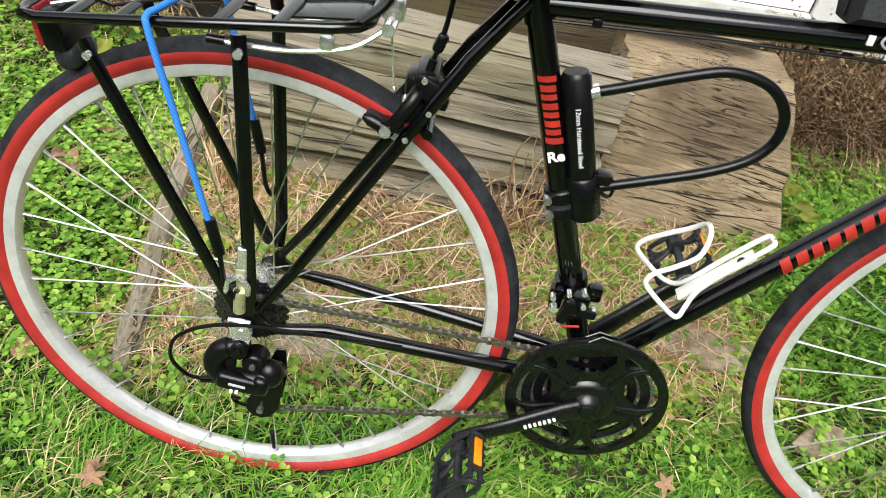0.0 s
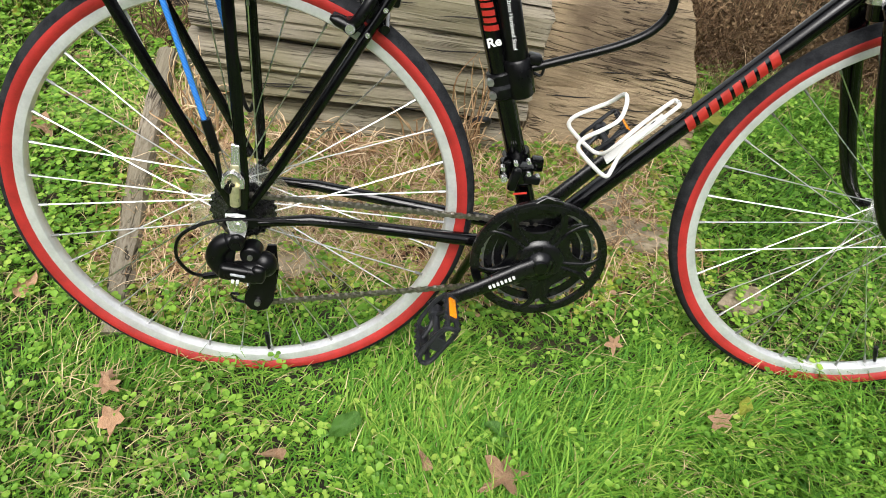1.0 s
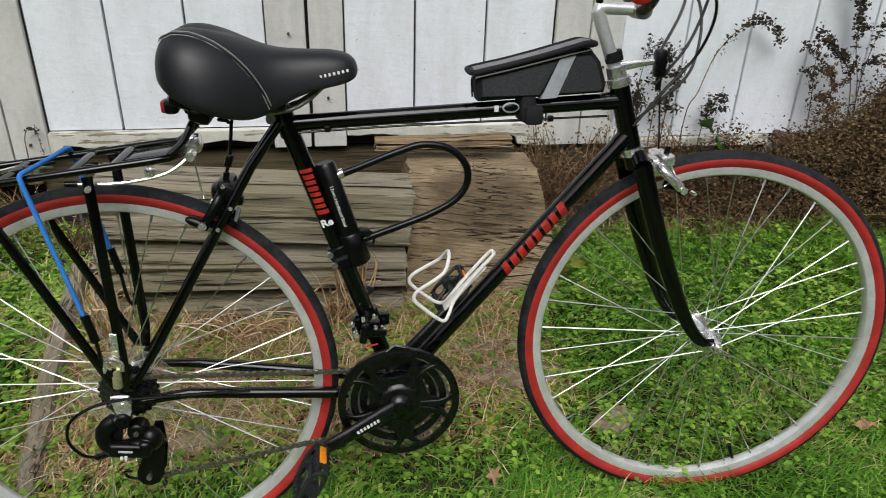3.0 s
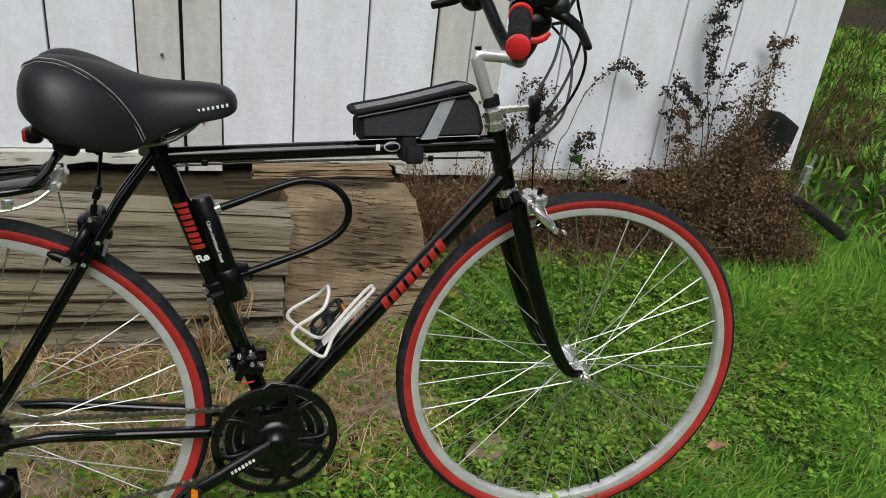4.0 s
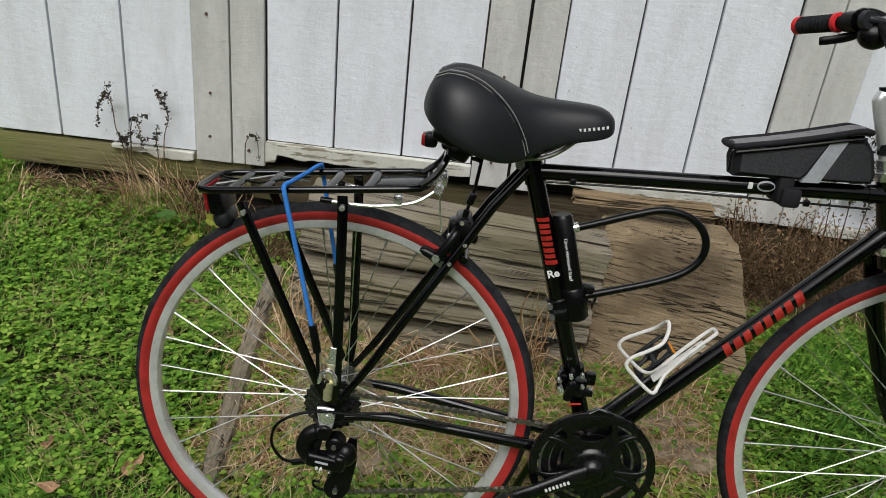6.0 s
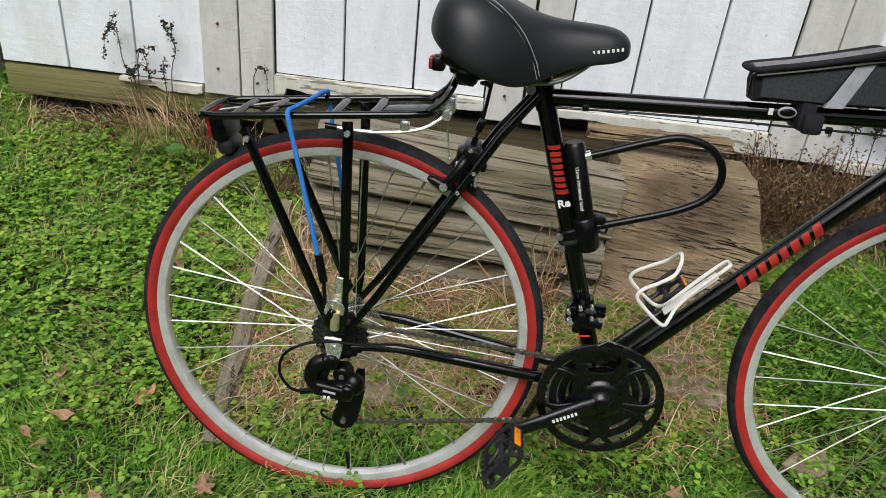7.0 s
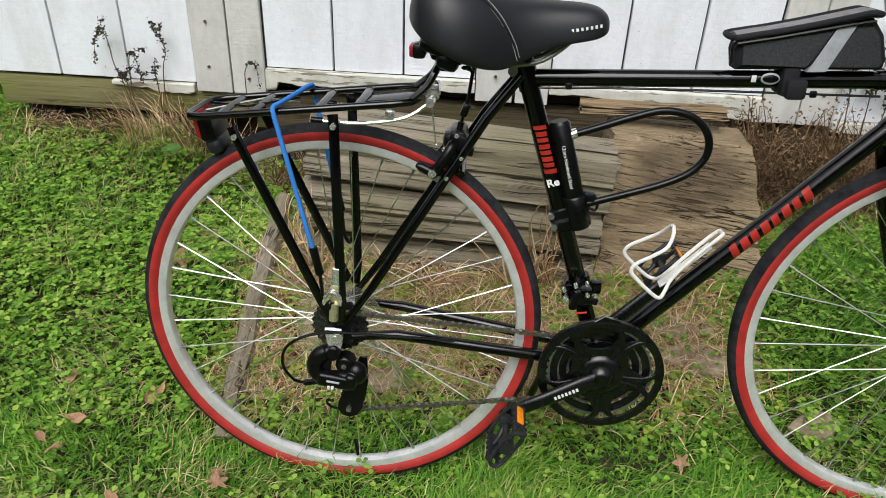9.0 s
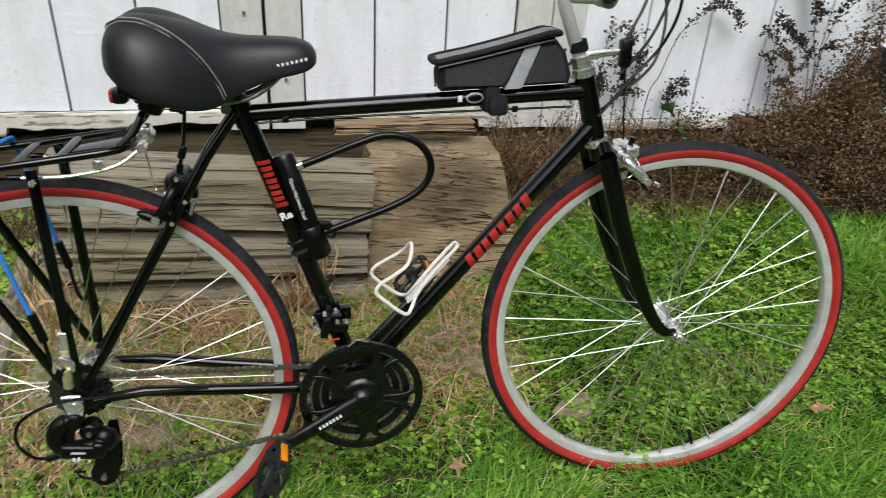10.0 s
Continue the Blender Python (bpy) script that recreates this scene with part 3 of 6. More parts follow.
    part("fork_crown", merge(sweep([crown + V((0, -.045, -.004)), crown + V((0, -.03, .006)), crown + V((0, .03, .006)), crown + V((0, .045, -.004))], .014, 16),
                             rod(HB - hd * .03, HB, .016)), M_BLACK, bike)
    for s in (-1, 1):
        k = F - crown
        pts = curve_points([crown + V((.0, s * .045, -.004)), crown + k * .35 + V((-.019, s * .050, -.012)), crown + k * .70 + V((-.022, s * .053, -.030)),
                            crown + k * .90 + V((-.016, s * .054, -.022)), F + V((-.004, s * .054, .006))], 6)
        n = len(pts)
        part("fork_blade", sweep(pts, [.0062 + .0100 * (1 - (i / (n - 1)) ** 1.6) for i in range(n)], 18, flat=.58), M_BLACK, bike, "glossy black curved fork blade")
        part("axle_nut", merge(rod(F + V((0, s * .050, 0)), F + V((0, s * .066, 0)), .0085, 6), rod(F + V((0, s * .06, 0)), F + V((0, s * .074, 0)), .0045)), M_CHROME, bike)
        part("rear_axle_nut", merge(rod(A + V((0, s * .066, 0)), A + V((0, s * .076, 0)), .0095, 6), rod(A + V((0, s * .07, 0)), A + V((0, s * .082, 0)), .0048)), M_CHROME, bike)
    rear = wheel(bike, "rear_wheel", -.005, 0, True)
    wheel(bike, "front_wheel", WB + .002, STEER, False)
    # cassette and spoke guard
    for i in range(7):
        r = .020 + .0044 * i
        teeth = 12 + 2 * i
        out = []
        for k in range(teeth * 4):
            q = 2 * math.pi * k / (teeth * 4)
            rr = r + (.003 if k % 4 in (1, 2) else 0)
            out.append((rr * math.cos(q), rr * math.sin(q)))
        ob = part("sprocket", prism(out, .0018, 0, at=-.0575 + .0042 * i), M_SPROCKET, bike)
        ob.location = A
    guard = part("spoke_guard", lathe([(.030, -.0305), (.071, -.0295), (.078, -.032), (.078, -.0285), (.071, -.0278), (.030, -.0288)], (0, 0, 0), 64, closed=True), M_CLEAR, bike, "clear plastic spoke guard disc")
    guard.location = A
    # crankset: guard ring with spider, two inner rings, arms, pedals
    y0 = -.060
    R = .105
    cr = part("chainset", lathe([(R, y0 - .004), (R, y0 + .002), (R - .004, y0 + .004), (R - .011, y0 + .004), (R - .012, y0 - .001), (R - .010, y0 - .005), (R - .004, y0 - .006)], (0, 0, 0), 96, closed=True),
              M_CRANK, bike, "black plastic chain guard ring with spider and steel chainrings")
    cr.location = BB
    # guard plate: one moulding with five large windows between the arms and five small ones in their forks
    def ray(deg, r, h):
        return V((r * math.cos(radians(deg)), y0 - h, r * math.sin(radians(deg))))
    def ring_of(bm, pts):
        vs = [bm.verts.new(p) for p in pts]
        for i in range(len(vs)):
            bm.edges.new((vs[i], vs[(i + 1) % len(vs)]))
    bm = bmesh.new()
    ring_of(bm, [ray(3.75 * k, R - .006, .002) for k in range(96)])
    for k in range(5):
        q = CRANK_ANGLE + 72 * k
        big = ((.050, 0), (.055, -15), (.067, -23), (.080, -25), (.0900, -18), (.0920, 0), (.0900, 18), (.080, 25), (.067, 23), (.055, 15))
        ring_of(bm, curve_points([ray(q + 36 + d, r, .002) for r, d in big], 4, closed=True))
        small = ((.071, 0), (.080, -4.5), (.0900, -9.5), (.0920, 0), (.0900, 9.5), (.080, 4.5))
        ring_of(bm, curve_points([ray(q + d, r, .002) for r, d in small], 4, closed=True))
    bmesh.ops.triangle_fill(bm, use_beauty=True, edges=bm.edges[:], normal=(0, 1, 0))
    sheet = bmesh.ops.extrude_face_region(bm, geom=bm.faces[:])
    bmesh.ops.translate(bm, vec=(0, -.0045, 0), verts=[g for g in sheet["geom"] if isinstance(g, bmesh.types.BMVert)])
    part("guard_plate", bm, M_CRANK, cr, "moulded black guard plate with teardrop windows")
    part("hub_disc", lathe([(.018, y0 - .014), (.028, y0 - .013), (.036, y0 - .010), (.039, y0 - .005), (.036, y0 - .001), (.018, y0 - .001)], (0, 0, 0), 64, closed=True), M_CRANK, cr)
    for k in range(5):
        q = CRANK_ANGLE + 72 * k
        for e in (-1, 1):
            part("plate_rib", sweep(curve_points([ray(q + e * 7, .034, .008), ray(q + e * 7, .052, .0072), ray(q + e * 8, .070, .0068), ray(q + e * 13, .088, .0062), ray(q + e * 19, R - .008, .004)], 4), [.0042] * 8 + [.0036] * 9, 10, flat=.5), M_CRANK, cr)
    for r, y, tn in ((.086, y0 + .006, 42), (.070, y0 + .013, 34), (.052, y0 + .020, 24)):
        out, inn = [], []
        for k in range(tn * 4):
            q = 2 * math.pi * k / (tn * 4)
            rr = r + (.0035 if k % 4 in (1, 2) else 0)
            out.append((rr, q))
        part("chainring_body", lathe([(r - .0025, y - .0006), (r - .0150, y - .0006), (r - .0150, y + .0026), (r - .0025, y + .0026)], (0, 0, 0), 64, closed=True), M_CRANK, cr)
        bm = bmesh.new()
        lo = [[bm.verts.new((x * math.cos(q), yy, x * math.sin(q))) for x, yy in ((rr, y), (r - .010, y), (r - .010, y + .002), (rr, y + .002))] for rr, q in out]
        for i in range(len(lo)):
            a, b = lo[i], lo[(i + 1) % len(lo)]
            for j in range(4):
                bm.faces.new((a[j], a[(j + 1) % 4], b[(j + 1) % 4], b[j]))
        part("chainring", bm, M_STEEL, cr, "worn steel chainring")
        for k in range(5):
            q = radians(CRANK_ANGLE + 72 * k)
            part("chainring_tab", sweep([(0.025 * math.cos(q), y + .001, .025 * math.sin(q)), ((r - .008) * math.cos(q), y + .001, (r - .008) * math.sin(q))], .006, 8, flat=.25), M_CRANK, cr)
    part("crank_boss", lathe([(.0, y0 - .024), (.011, y0 - .024), (.014, y0 - .022), (.021, y0 - .016), (.024, y0 - .004), (.022, y0 + .01)], (0, 0, 0), 32), M_CRANK, cr)
    part("crank_bolt_cap", lathe([(0, y0 - .027), (.010, y0 - .0265), (.0115, y0 - .0235)], (0, 0, 0), 24), M_BLACK, cr)
    def crank_arm(sgn, q, yb, ye):
        u = V((math.cos(q), 0, math.sin(q)))
        pts = [u * .0 + V((0, yb, 0)), u * .03 + V((0, yb, 0)), u * .10 + V((0, yb + (ye - yb) * .6, 0)), u * .170 + V((0, ye, 0)), u * .180 + V((0, ye, 0))]
        return part("crank_arm", sweep(pts, [.017, .0155, .0125, .0120, .008], 16, flat=.55), M_CRANK, cr, "satin black crank arm")
    qa = radians(CRANK_ANGLE)
    u = V((math.cos(qa), 0, math.sin(qa)))
    arm = crank_arm(-1, qa, y0 - .016, y0 - .030)
    qb = radians(44)
    ub = V((math.cos(qb), 0, math.sin(qb)))
    crank_arm(1, qb, .055, .070)
    # white bars in place of the name on the arm
    for i in range(7):
        d = .081 - .0064 * i
        o = u * d + V((0, y0 - .0292 - (d - .06) * .095, 0))
        bm = block((.0038, .0026, .0052 if i % 2 else .0046), (0, 0, 0), 0)
        bmesh.ops.transform(bm, matrix=Matrix.Translation(o) @ pose(0, 0, 0, 0, -(CRANK_ANGLE - 180), 0), verts=bm.verts)
        part("decal_bar", bm, M_DECAL_WHITE, cr, smooth=False)
    def pedal(base, s, tilt):
        ob = part("pedal", merge(rod((0, 0, 0), (0, s * .098, 0), .0065), rod((0, s * .010, 0), (0, s * .030, 0), .013), rod((0, s * .078, 0), (0, s * .100, 0), .014)), M_PEDAL, bike, "black plastic platform pedal with amber reflectors")
        def hoop(yy, w, h):
            return [(w * math.copysign(abs(math.cos(q)) ** .55, math.cos(q)), s * (yy + .006 * abs(math.cos(q))), h * math.copysign(abs(math.sin(q)) ** .7, math.sin(q))) for q in [2 * math.pi * (i + .5) / 28 for i in range(28)]]
        for sx in (-1, 1):
            part("pedal_side", merge(block((.007, .084, .007), (sx * .041, s * .056, .009), .002), block((.007, .084, .007), (sx * .041, s * .056, -.009), .002)), M_PEDAL, ob)
            part("reflector", block((.004, .046, .013), (sx * .0455, s * .050, 0), .001), M_ORANGE, ob, "amber reflector")
            part("reflector_back", block((.004, .060, .020), (sx * .0420, s * .052, 0), .001), M_PEDAL, ob)
            for j in range(6):
                for sz in (-1, 1):
                    part("pedal_tooth", block((.007, .005, .005), (sx * .041, s * (.020 + .0145 * j), sz * .0135), .0015), M_PEDAL, ob)
        for yy in (.012, .097):
            part("pedal_end", sweep(hoop(yy, .043, .013), .0042, 8, closed=True), M_PEDAL, ob)
        for sx in (-1, 1):
            part("pedal_strut", sweep([(sx * .008, s * .030, 0), (sx * .022, s * .040, 0), (sx * .040, s * .044, 0)], [.006, .004, .005], 8), M_PEDAL, ob)
            part("pedal_strut", sweep([(sx * .008, s * .086, 0), (sx * .022, s * .076, 0), (sx * .040, s * .072, 0)], [.006, .004, .005], 8), M_PEDAL, ob)
        ob.matrix_local = Matrix.Translation(base) @ pose(0, 0, 0, 0, tilt, 0) @ Matrix.Scale(.88, 4)
        return ob
    pedal(BB + u * .170 + V((0, y0 - .034, 0)), -1, PEDAL_TILT)
    pedal(BB + ub * .170 + V((0, .078, 0)), 1, -46)
    # chain: upper run, lower run through the derailleur
    pulley1, pulley2 = A + V((.034, -.046, -.088)), A + V((.016, -.046, -.152))
    links = []
    rc, rs = .052 + .002, .034
    yc = -.044
    top = [BB + V((-.01, yc, rc)), A + V((0.004, yc - .004, rs))]
    low = [BB + V((.00, yc, -rc)), pulley2 + V((.008, 0, -.014))]
    def run(a, b):
        n = int((b - a).length / .0127)
        for i in range(n):
            p, q = a.lerp(b, i / n), a.lerp(b, (i + 1) / n)
            d = (q - p)
            s = .0034 if i % 2 else .0024
            for e in (-1, 1):
                links.append(sweep([p - d * .12 + V((0, e * s, 0)), p.lerp(q, .5) + V((0, e * s, 0)), q + d * .12 + V((0, e * s, 0))], [.0042, .0028, .0042], 6, flat=.2))
            links.append(rod(p + V((0, -.004, 0)), p + V((0, .004, 0)), .0036, 6))
    run(*top)
    run(*low)
    run(A + V((-.030, yc - .002, -.018)), pulley1 + V((-.014, 0, .004)))
    run(pulley1 + V((.012, 0, -.006)), pulley2 + V((-.014, 0, .006)))
    part("chain", merge(*links), M_CHAIN, bike, "dirty dark steel chain")["kind"] = "stuff"
    # rear derailleur
    der = part("rear_derailleur", prism([(-.010, -.030), (.006, -.030), (.011, -.012), (.013, .004), (.011, .015), (-.002, .017), (-.017, .016), (-.018, .008), (-.012, -.010)], .006, .0015, at=-.074), M_ALLOY, bike, "black plastic rear derailleur on a steel hanger")
    der.location = A
    dk = lambda n, bm, m=M_SATIN, l="": part(n, bm, m, der, l)
    dk("axle_washer", lathe([(.004, -.080), (.0125, -.080), (.0135, -.078), (.0135, -.070)], (0, 0, 0), 28), M_CHROME)
    dk("hanger_screw", rod((-.012, -.076, .011), (-.012, -.079, .011), .0036, 12), M_CHAIN)
    dk("pivot_bolt", lathe([(0, -.091), (.0055, -.091), (.006, -.089), (.0075, -.0895), (.0105, -.089), (.0118, -.086), (.0118, -.066)], (-.003, 0, -.027), 24))
    dk("pivot_knuckle", sweep(curve_points([(-.003, -.078, -.027), (-.014, -.079, -.027), (-.026, -.081, -.033), (-.034, -.082, -.046), (-.034, -.083, -.062), (-.024, -.084, -.075)], 5), [.0115] * 6 + [.0145] * 14 + [.0140] * 6, 14, flat=.85))
    dk("knuckle_web", block((.020, .012, .026), (-.018, -.078, -.052), .004, (0, 10, 0)))
    dk("linkage", sweep([(-.032, -.080, -.070), (-.010, -.083, -.076), (.022, -.083, -.074), (.038, -.079, -.066)], [.012, .014, .015, .013], 14))
    dk("linkage_cover", block((.060, .018, .026), (-.001, -.091, -.075), .007, (0, 9, 0), 3))
    dk("cover_ridge", block((.022, .020, .030), (.026, -.090, -.076), .008, (0, 9, 0), 3))
    dk("maker_plate", block((.022, .0025, .004), (-.002, -.1005, -.073), .001, (0, 9, 0)), M_REFLECTIVE)
    for x in (-.010, -.003):
        dk("decal_bar", block((.0045, .0020, .0065), (x, -.1005, -.084), .0008, (0, 9, 0)), M_DECAL_WHITE)
    for x in (-.006, .010):
        dk("adjuster_screw", rod((x, -.090, -.088), (x, -.094, -.096), .0022), M_CHROME)
    dk("inner_pivot", lathe([(0, -.086), (.012, -.0855), (.015, -.083), (.016, -.078), (.016, -.060)], (.015, 0, -.050), 24))
    dk("pivot_screw", rod((.015, -.085, -.050), (.015, -.089, -.050), .0042, 12), M_STEEL)
    dk("lower_knuckle", ball((.034, -.076, -.068), .0185, (1, .9, 1.15)))
    dk("barrel_adjuster", rod((-.032, -.080, -.086), (-.056, -.076, -.094), .0055, 12), M_BLACK)
    for y in (-.060, -.036):
        cage = [(.033, -.060), (.046, -.060), (.047, -.108), (.040, -.150), (.030, -.167), (.016, -.172), (.003, -.168), (-.005, -.156), (-.003, -.140), (.008, -.118), (.018, -.098)]
        dk("cage_plate", prism(cage, .003, .0008, at=y))
    for p in (pulley1 - A, pulley2 - A):
        p = V((p.x, 0, p.z))
        dk("jockey_wheel", merge(rod(p + V((0, -.054, 0)), p + V((0, -.042, 0)), .0125, 11), rod(p + V((0, -.063, 0)), p + V((0, -.034, 0)), .004)), M_SATIN)
    dk("cage_bolt", rod(V((.016, -.068, -.152)), V((.016, -.060, -.152)), .0048, 12), M_STEEL)
    dk("cage_bolt", rod(V((.034, -.066, -.088)), V((.034, -.060, -.088)), .0042, 12), M_STEEL)
    dk("cage_guard", sweep(curve_points([(-.012, -.06, -.140), (-.024, -.056, -.142), (-.022, -.052, -.156), (-.006, -.05, -.164)], 4), .0025, 6))
    loop = curve_points([A + V((.20, -.066, -.000)), A + V((.08, -.072, .006)), A + V((-.02, -.080, .010)), A + V((-.076, -.086, -.012)), A + V((-.090, -.086, -.050)), A + V((-.076, -.080, -.084)), A + V((-.056, -.076, -.094))], 8)
    part("gear_cable", sweep(loop, .0026, 8), M_SATIN, bike, "black cable housing looping to the derailleur")
    # front derailleur and clamp
    fd = BB + sdir * .142
    part("front_derailleur", merge(sweep([fd - sdir * .012, fd + sdir * .016], .0205, 20), block((.030, .030, .034), fd + V((.004, -.030, -.004)), .006), block((.016, .02, .030), fd + V((-.022, -.026, .0)), .004),
                                   block((.018, .016, .022), fd + V((.026, -.018, .006)), .004)), M_BLACK, bike, "black front derailleur clamped to the seat tube")
    part("derailleur_cage", prism([(BB.x - .060, BB.z + .072), (BB.x - .004, BB.z + .112), (BB.x + .022, BB.z + .104), (BB.x + .020, BB.z + .082), (BB.x - .006, BB.z + .088), (BB.x - .050, BB.z + .060)], .003, .0008, at=-.064), M_BLACK, bike)
    part("derailleur_cage", prism([(BB.x - .060, BB.z + .066), (BB.x - .004, BB.z + .104), (BB.x + .022, BB.z + .098), (BB.x + .020, BB.z + .078), (BB.x - .006, BB.z + .084), (BB.x - .050, BB.z + .056)], .003, .0008, at=-.046), M_BLACK, bike)
    part("limit_screw", rod(fd + V((.010, -.050, .004)), fd + V((.010, -.040, .004)), .0035), M_CHROME, bike)
    part("cable_bolt", rod(fd + V((-.024, -.046, -.008)), fd + V((-.024, -.034, -.008)), .005), M_CHROME, bike)
    part("decal_bar", block((.020, .0012, .003), fd + V((.002, -.0455, -.030)), .0003, (0, -8, 0)), M_DECAL_RED, bike)
    for dx, dy, dz, r in ((-.028, -.040, .010, .0036), (-.010, -.044, .018, .0034), (.008, -.044, .022, .0032), (.024, -.050, -.004, .0048), (.016, -.050, -.008, .0034)):
        part("clamp_screw", rod(fd + V((dx, min(-.0475, dy + .002), dz)), fd + V((dx, -.038, dz)), r, 10), M_CHROME, bike, "small bright screw head")
    part("derailleur_link", block((.013, .014, .036), fd + V((-.010, -.046, -.006)), .004, (0, 12, 0)), M_SATIN, bike)
    part("derailleur_link", block((.024, .010, .012), fd + V((.016, -.046, -.006)), .003, (0, 6, 0)), M_SATIN, bike)
    return bike, A, BB, ST, HT, HB, hd, sdir, F, crown


def fit_out(bike, A, BB, ST, HT, HB, hd, sdir, F, crown):
    """Saddle, rack, stem, bars, brakes, cables and bottle cage, all fixed to the bicycle."""
    V = Vector
    # saddle: sections from tail to nose, two lobes at the back
    xs = [.118, .124, .136, .155, .180, .210, .240, .265, .290, .320, .350, .378, .396, .405, .408]
    half = [.030, .062, .088, .105, .112, .107, .091, .073, .058, .049, .045, .042, .035, .024, .008]
    top = [.874, .896, .915, .925, .926, .918, .904, .893, .886, .883, .882, .880, .874, .865, .855]
    low = [.862, .848, .836, .822, .809, .797, .789, .790, .803, .817, .825, .829, .834, .840, .847]
    def surf(i, a):
        w, t, b = half[i], top[i], low[i]
        ca, sa = math.cos(a), math.sin(a)
        y = w * math.copysign(abs(ca) ** .72, ca)
        z = b + (t - b) * max(0, sa) ** .62
        dip = .020 * math.exp(-(y / .022) ** 2) * smooth_step(.245, .16, xs[i])
        return V((xs[i], y, z - dip))
    bm = bmesh.new()
    m = 28
    rings = []
    for i in range(len(xs)):
        ring = [bm.verts.new(surf(i, math.pi * k / m)) for k in range(m + 1)]
        ring += [bm.verts.new((xs[i], half[i] * (-1 + 2 * k / 6) * .94, low[i] + .008)) for k in range(1, 6)]
        rings.append(ring)
    n = len(rings[0])
    for i in range(len(xs) - 1):
        for k in range(n):
            bm.faces.new((rings[i][k], rings[i][(k + 1) % n], rings[i + 1][(k + 1) % n], rings[i + 1][k]))
    bm.faces.new(rings[0])
    bm.faces.new(rings[-1])
    saddle = part("saddle", bm, M_LEATHER, bike, "wide padded black vinyl saddle with pale stitching")
    saddle.modifiers.new("round", 'SUBSURF').levels = 2
    saddle.modifiers["round"].render_levels = 2
    def line(s):
        pts = []
        for f in range(25):
            t = f / 24
            fi = 1.8 + 5.7 * t
            i = int(fi)
            u = fi - i
            a = radians(60 - 58 * t ** 3.4)
            a = a if s > 0 else math.pi - a
            p = surf(i, a).lerp(surf(min(i + 1, len(xs) - 1), a), u)
            pts.append(p + V((0, s * .0008, .0010)))
        return pts
    for s in (-1, 1):
        part("piping", sweep(line(s), .0012, 6), M_LEATHER, saddle)
        for d in (-.0024, .0024):
            part("stitching", sweep([p + V((d * .6, 0, d)) for p in line(s)], .00065, 5), M_STITCH, saddle, "double row of pale stitching")
    for i in range(7):
        x = .352 + .0066 * i
        part("decal_bar", block((.0034, .0010, .0046), (x, -.0436 + .0012 * max(0, i - 4), .8470 + .0012 * i), .0004, (0, -10, 0)), M_DECAL_WHITE, saddle, "white bars in place of the maker's name")
    part("saddle_base", block((.15, .08, .016), (.225, 0, .806), .007), M_SATIN, saddle)
    part("saddle_pan", block((.070, .150, .022), (.170, 0, .818), .009, (0, 22, 0)), M_SATIN, saddle, "moulded black plastic underside")
    for s in (-1, 1):
        part("pan_boss", block((.034, .030, .026), (.178, s * .060, .803), .009, (0, 20, 0)), M_SATIN, saddle)
    for s in (-1, 1):
        part("saddle_rail", sweep(curve_points([(.15, s * .035, .815), (.19, s * .024, .796), (.30, s * .022, .796), (.36, s * .012, .832)], 5), .0035, 8), M_STEEL, saddle)
        part("spring", sweep([(.205 + .007 * math.cos(q * .9), s * .034 + .007 * math.sin(q * .9), .784 + .0014 * q) for q in range(16)], .0028, 6), M_SATIN, saddle)
        part("elastomer", rod((.175, s * .040, .786), (.175, s * .040, .806), .0110, 16), M_SATIN, saddle)
    tail = part("tail_light", block((.020, .030, .022), (.134, -.030, .812), .005), M_SATIN, saddle, "small black light with red lens")
    part("lens", block((.008, .026, .018), (.124, -.030, .812), .003), M_RED_LENS, tail, "red lens")
    part("seat_post", rod(ST + sdir * .008, ST + sdir * .055, .0132, 20), M_SATIN, bike)
    part("seat_post_clamp", block((.04, .05, .026), ST + sdir * .040 + V((-.004, 0, 0)), .006), M_SATIN, bike)
    # rear rack
    zr = lambda x: .7285 + .10 * x
    loop = []
    for x, y in ((-.192, -.062), (-.05, -.062), (.10, -.062), (.124, -.056), (.134, -.040), (.134, .040), (.124, .056), (.10, .062), (-.05, .062), (-.192, .062), (-.211, .054), (-.219, .034), (-.219, -.034), (-.211, -.054)):
        loop.append(V((x, y, zr(x))))
    rack = part("rear_rack", sweep(loop, .0058, 12, closed=True, up=(0, 0, 1)), M_BLACK, bike, "black tubular steel luggage rack")
    for x in (-.165, -.115, -.015, .045):
        part("slat", sweep([(x, -.060, zr(x)), (x + .004, 0, zr(x) + .003), (x, .060, zr(x))], .0075, 10, flat=.45, up=(0, 0, 1)), M_BLACK, rack)
    part("deck_plate", block((.085, .062, .003), (.090, 0, zr(.09) - .001), .001, (0, -5.7, 0)), M_BLACK, rack)
    part("wire", sweep([(-.20, -.02, zr(-.2)), (-.12, .03, zr(-.12) + .002), (-.05, -.02, zr(-.05) + .002)], .002, 6), M_STEEL, rack)
    part("wire", sweep([(-.205, .03, zr(-.2)), (-.13, -.03, zr(-.13) + .004), (-.06, .02, zr(-.06) + .002)], .002, 6), M_SATIN, rack)
    for s in (-1, 1):
        part("front_hoop", sweep(curve_points([(.120, s * .052, zr(.12)), (.146, s * .050, .762), (.160, s * .040, .786), (.160, 0, .790)], 6), .0055, 8), M_BLACK, rack)
        part("bolt", rod((.012, s * .071, .706), (.012, s * .083, .706), .0048, 8), M_CHROME, rack)
        part("bolt", rod((-.138, s * .071, .684), (-.138, s * .083, .684), .0045, 8), M_CHROME, rack)
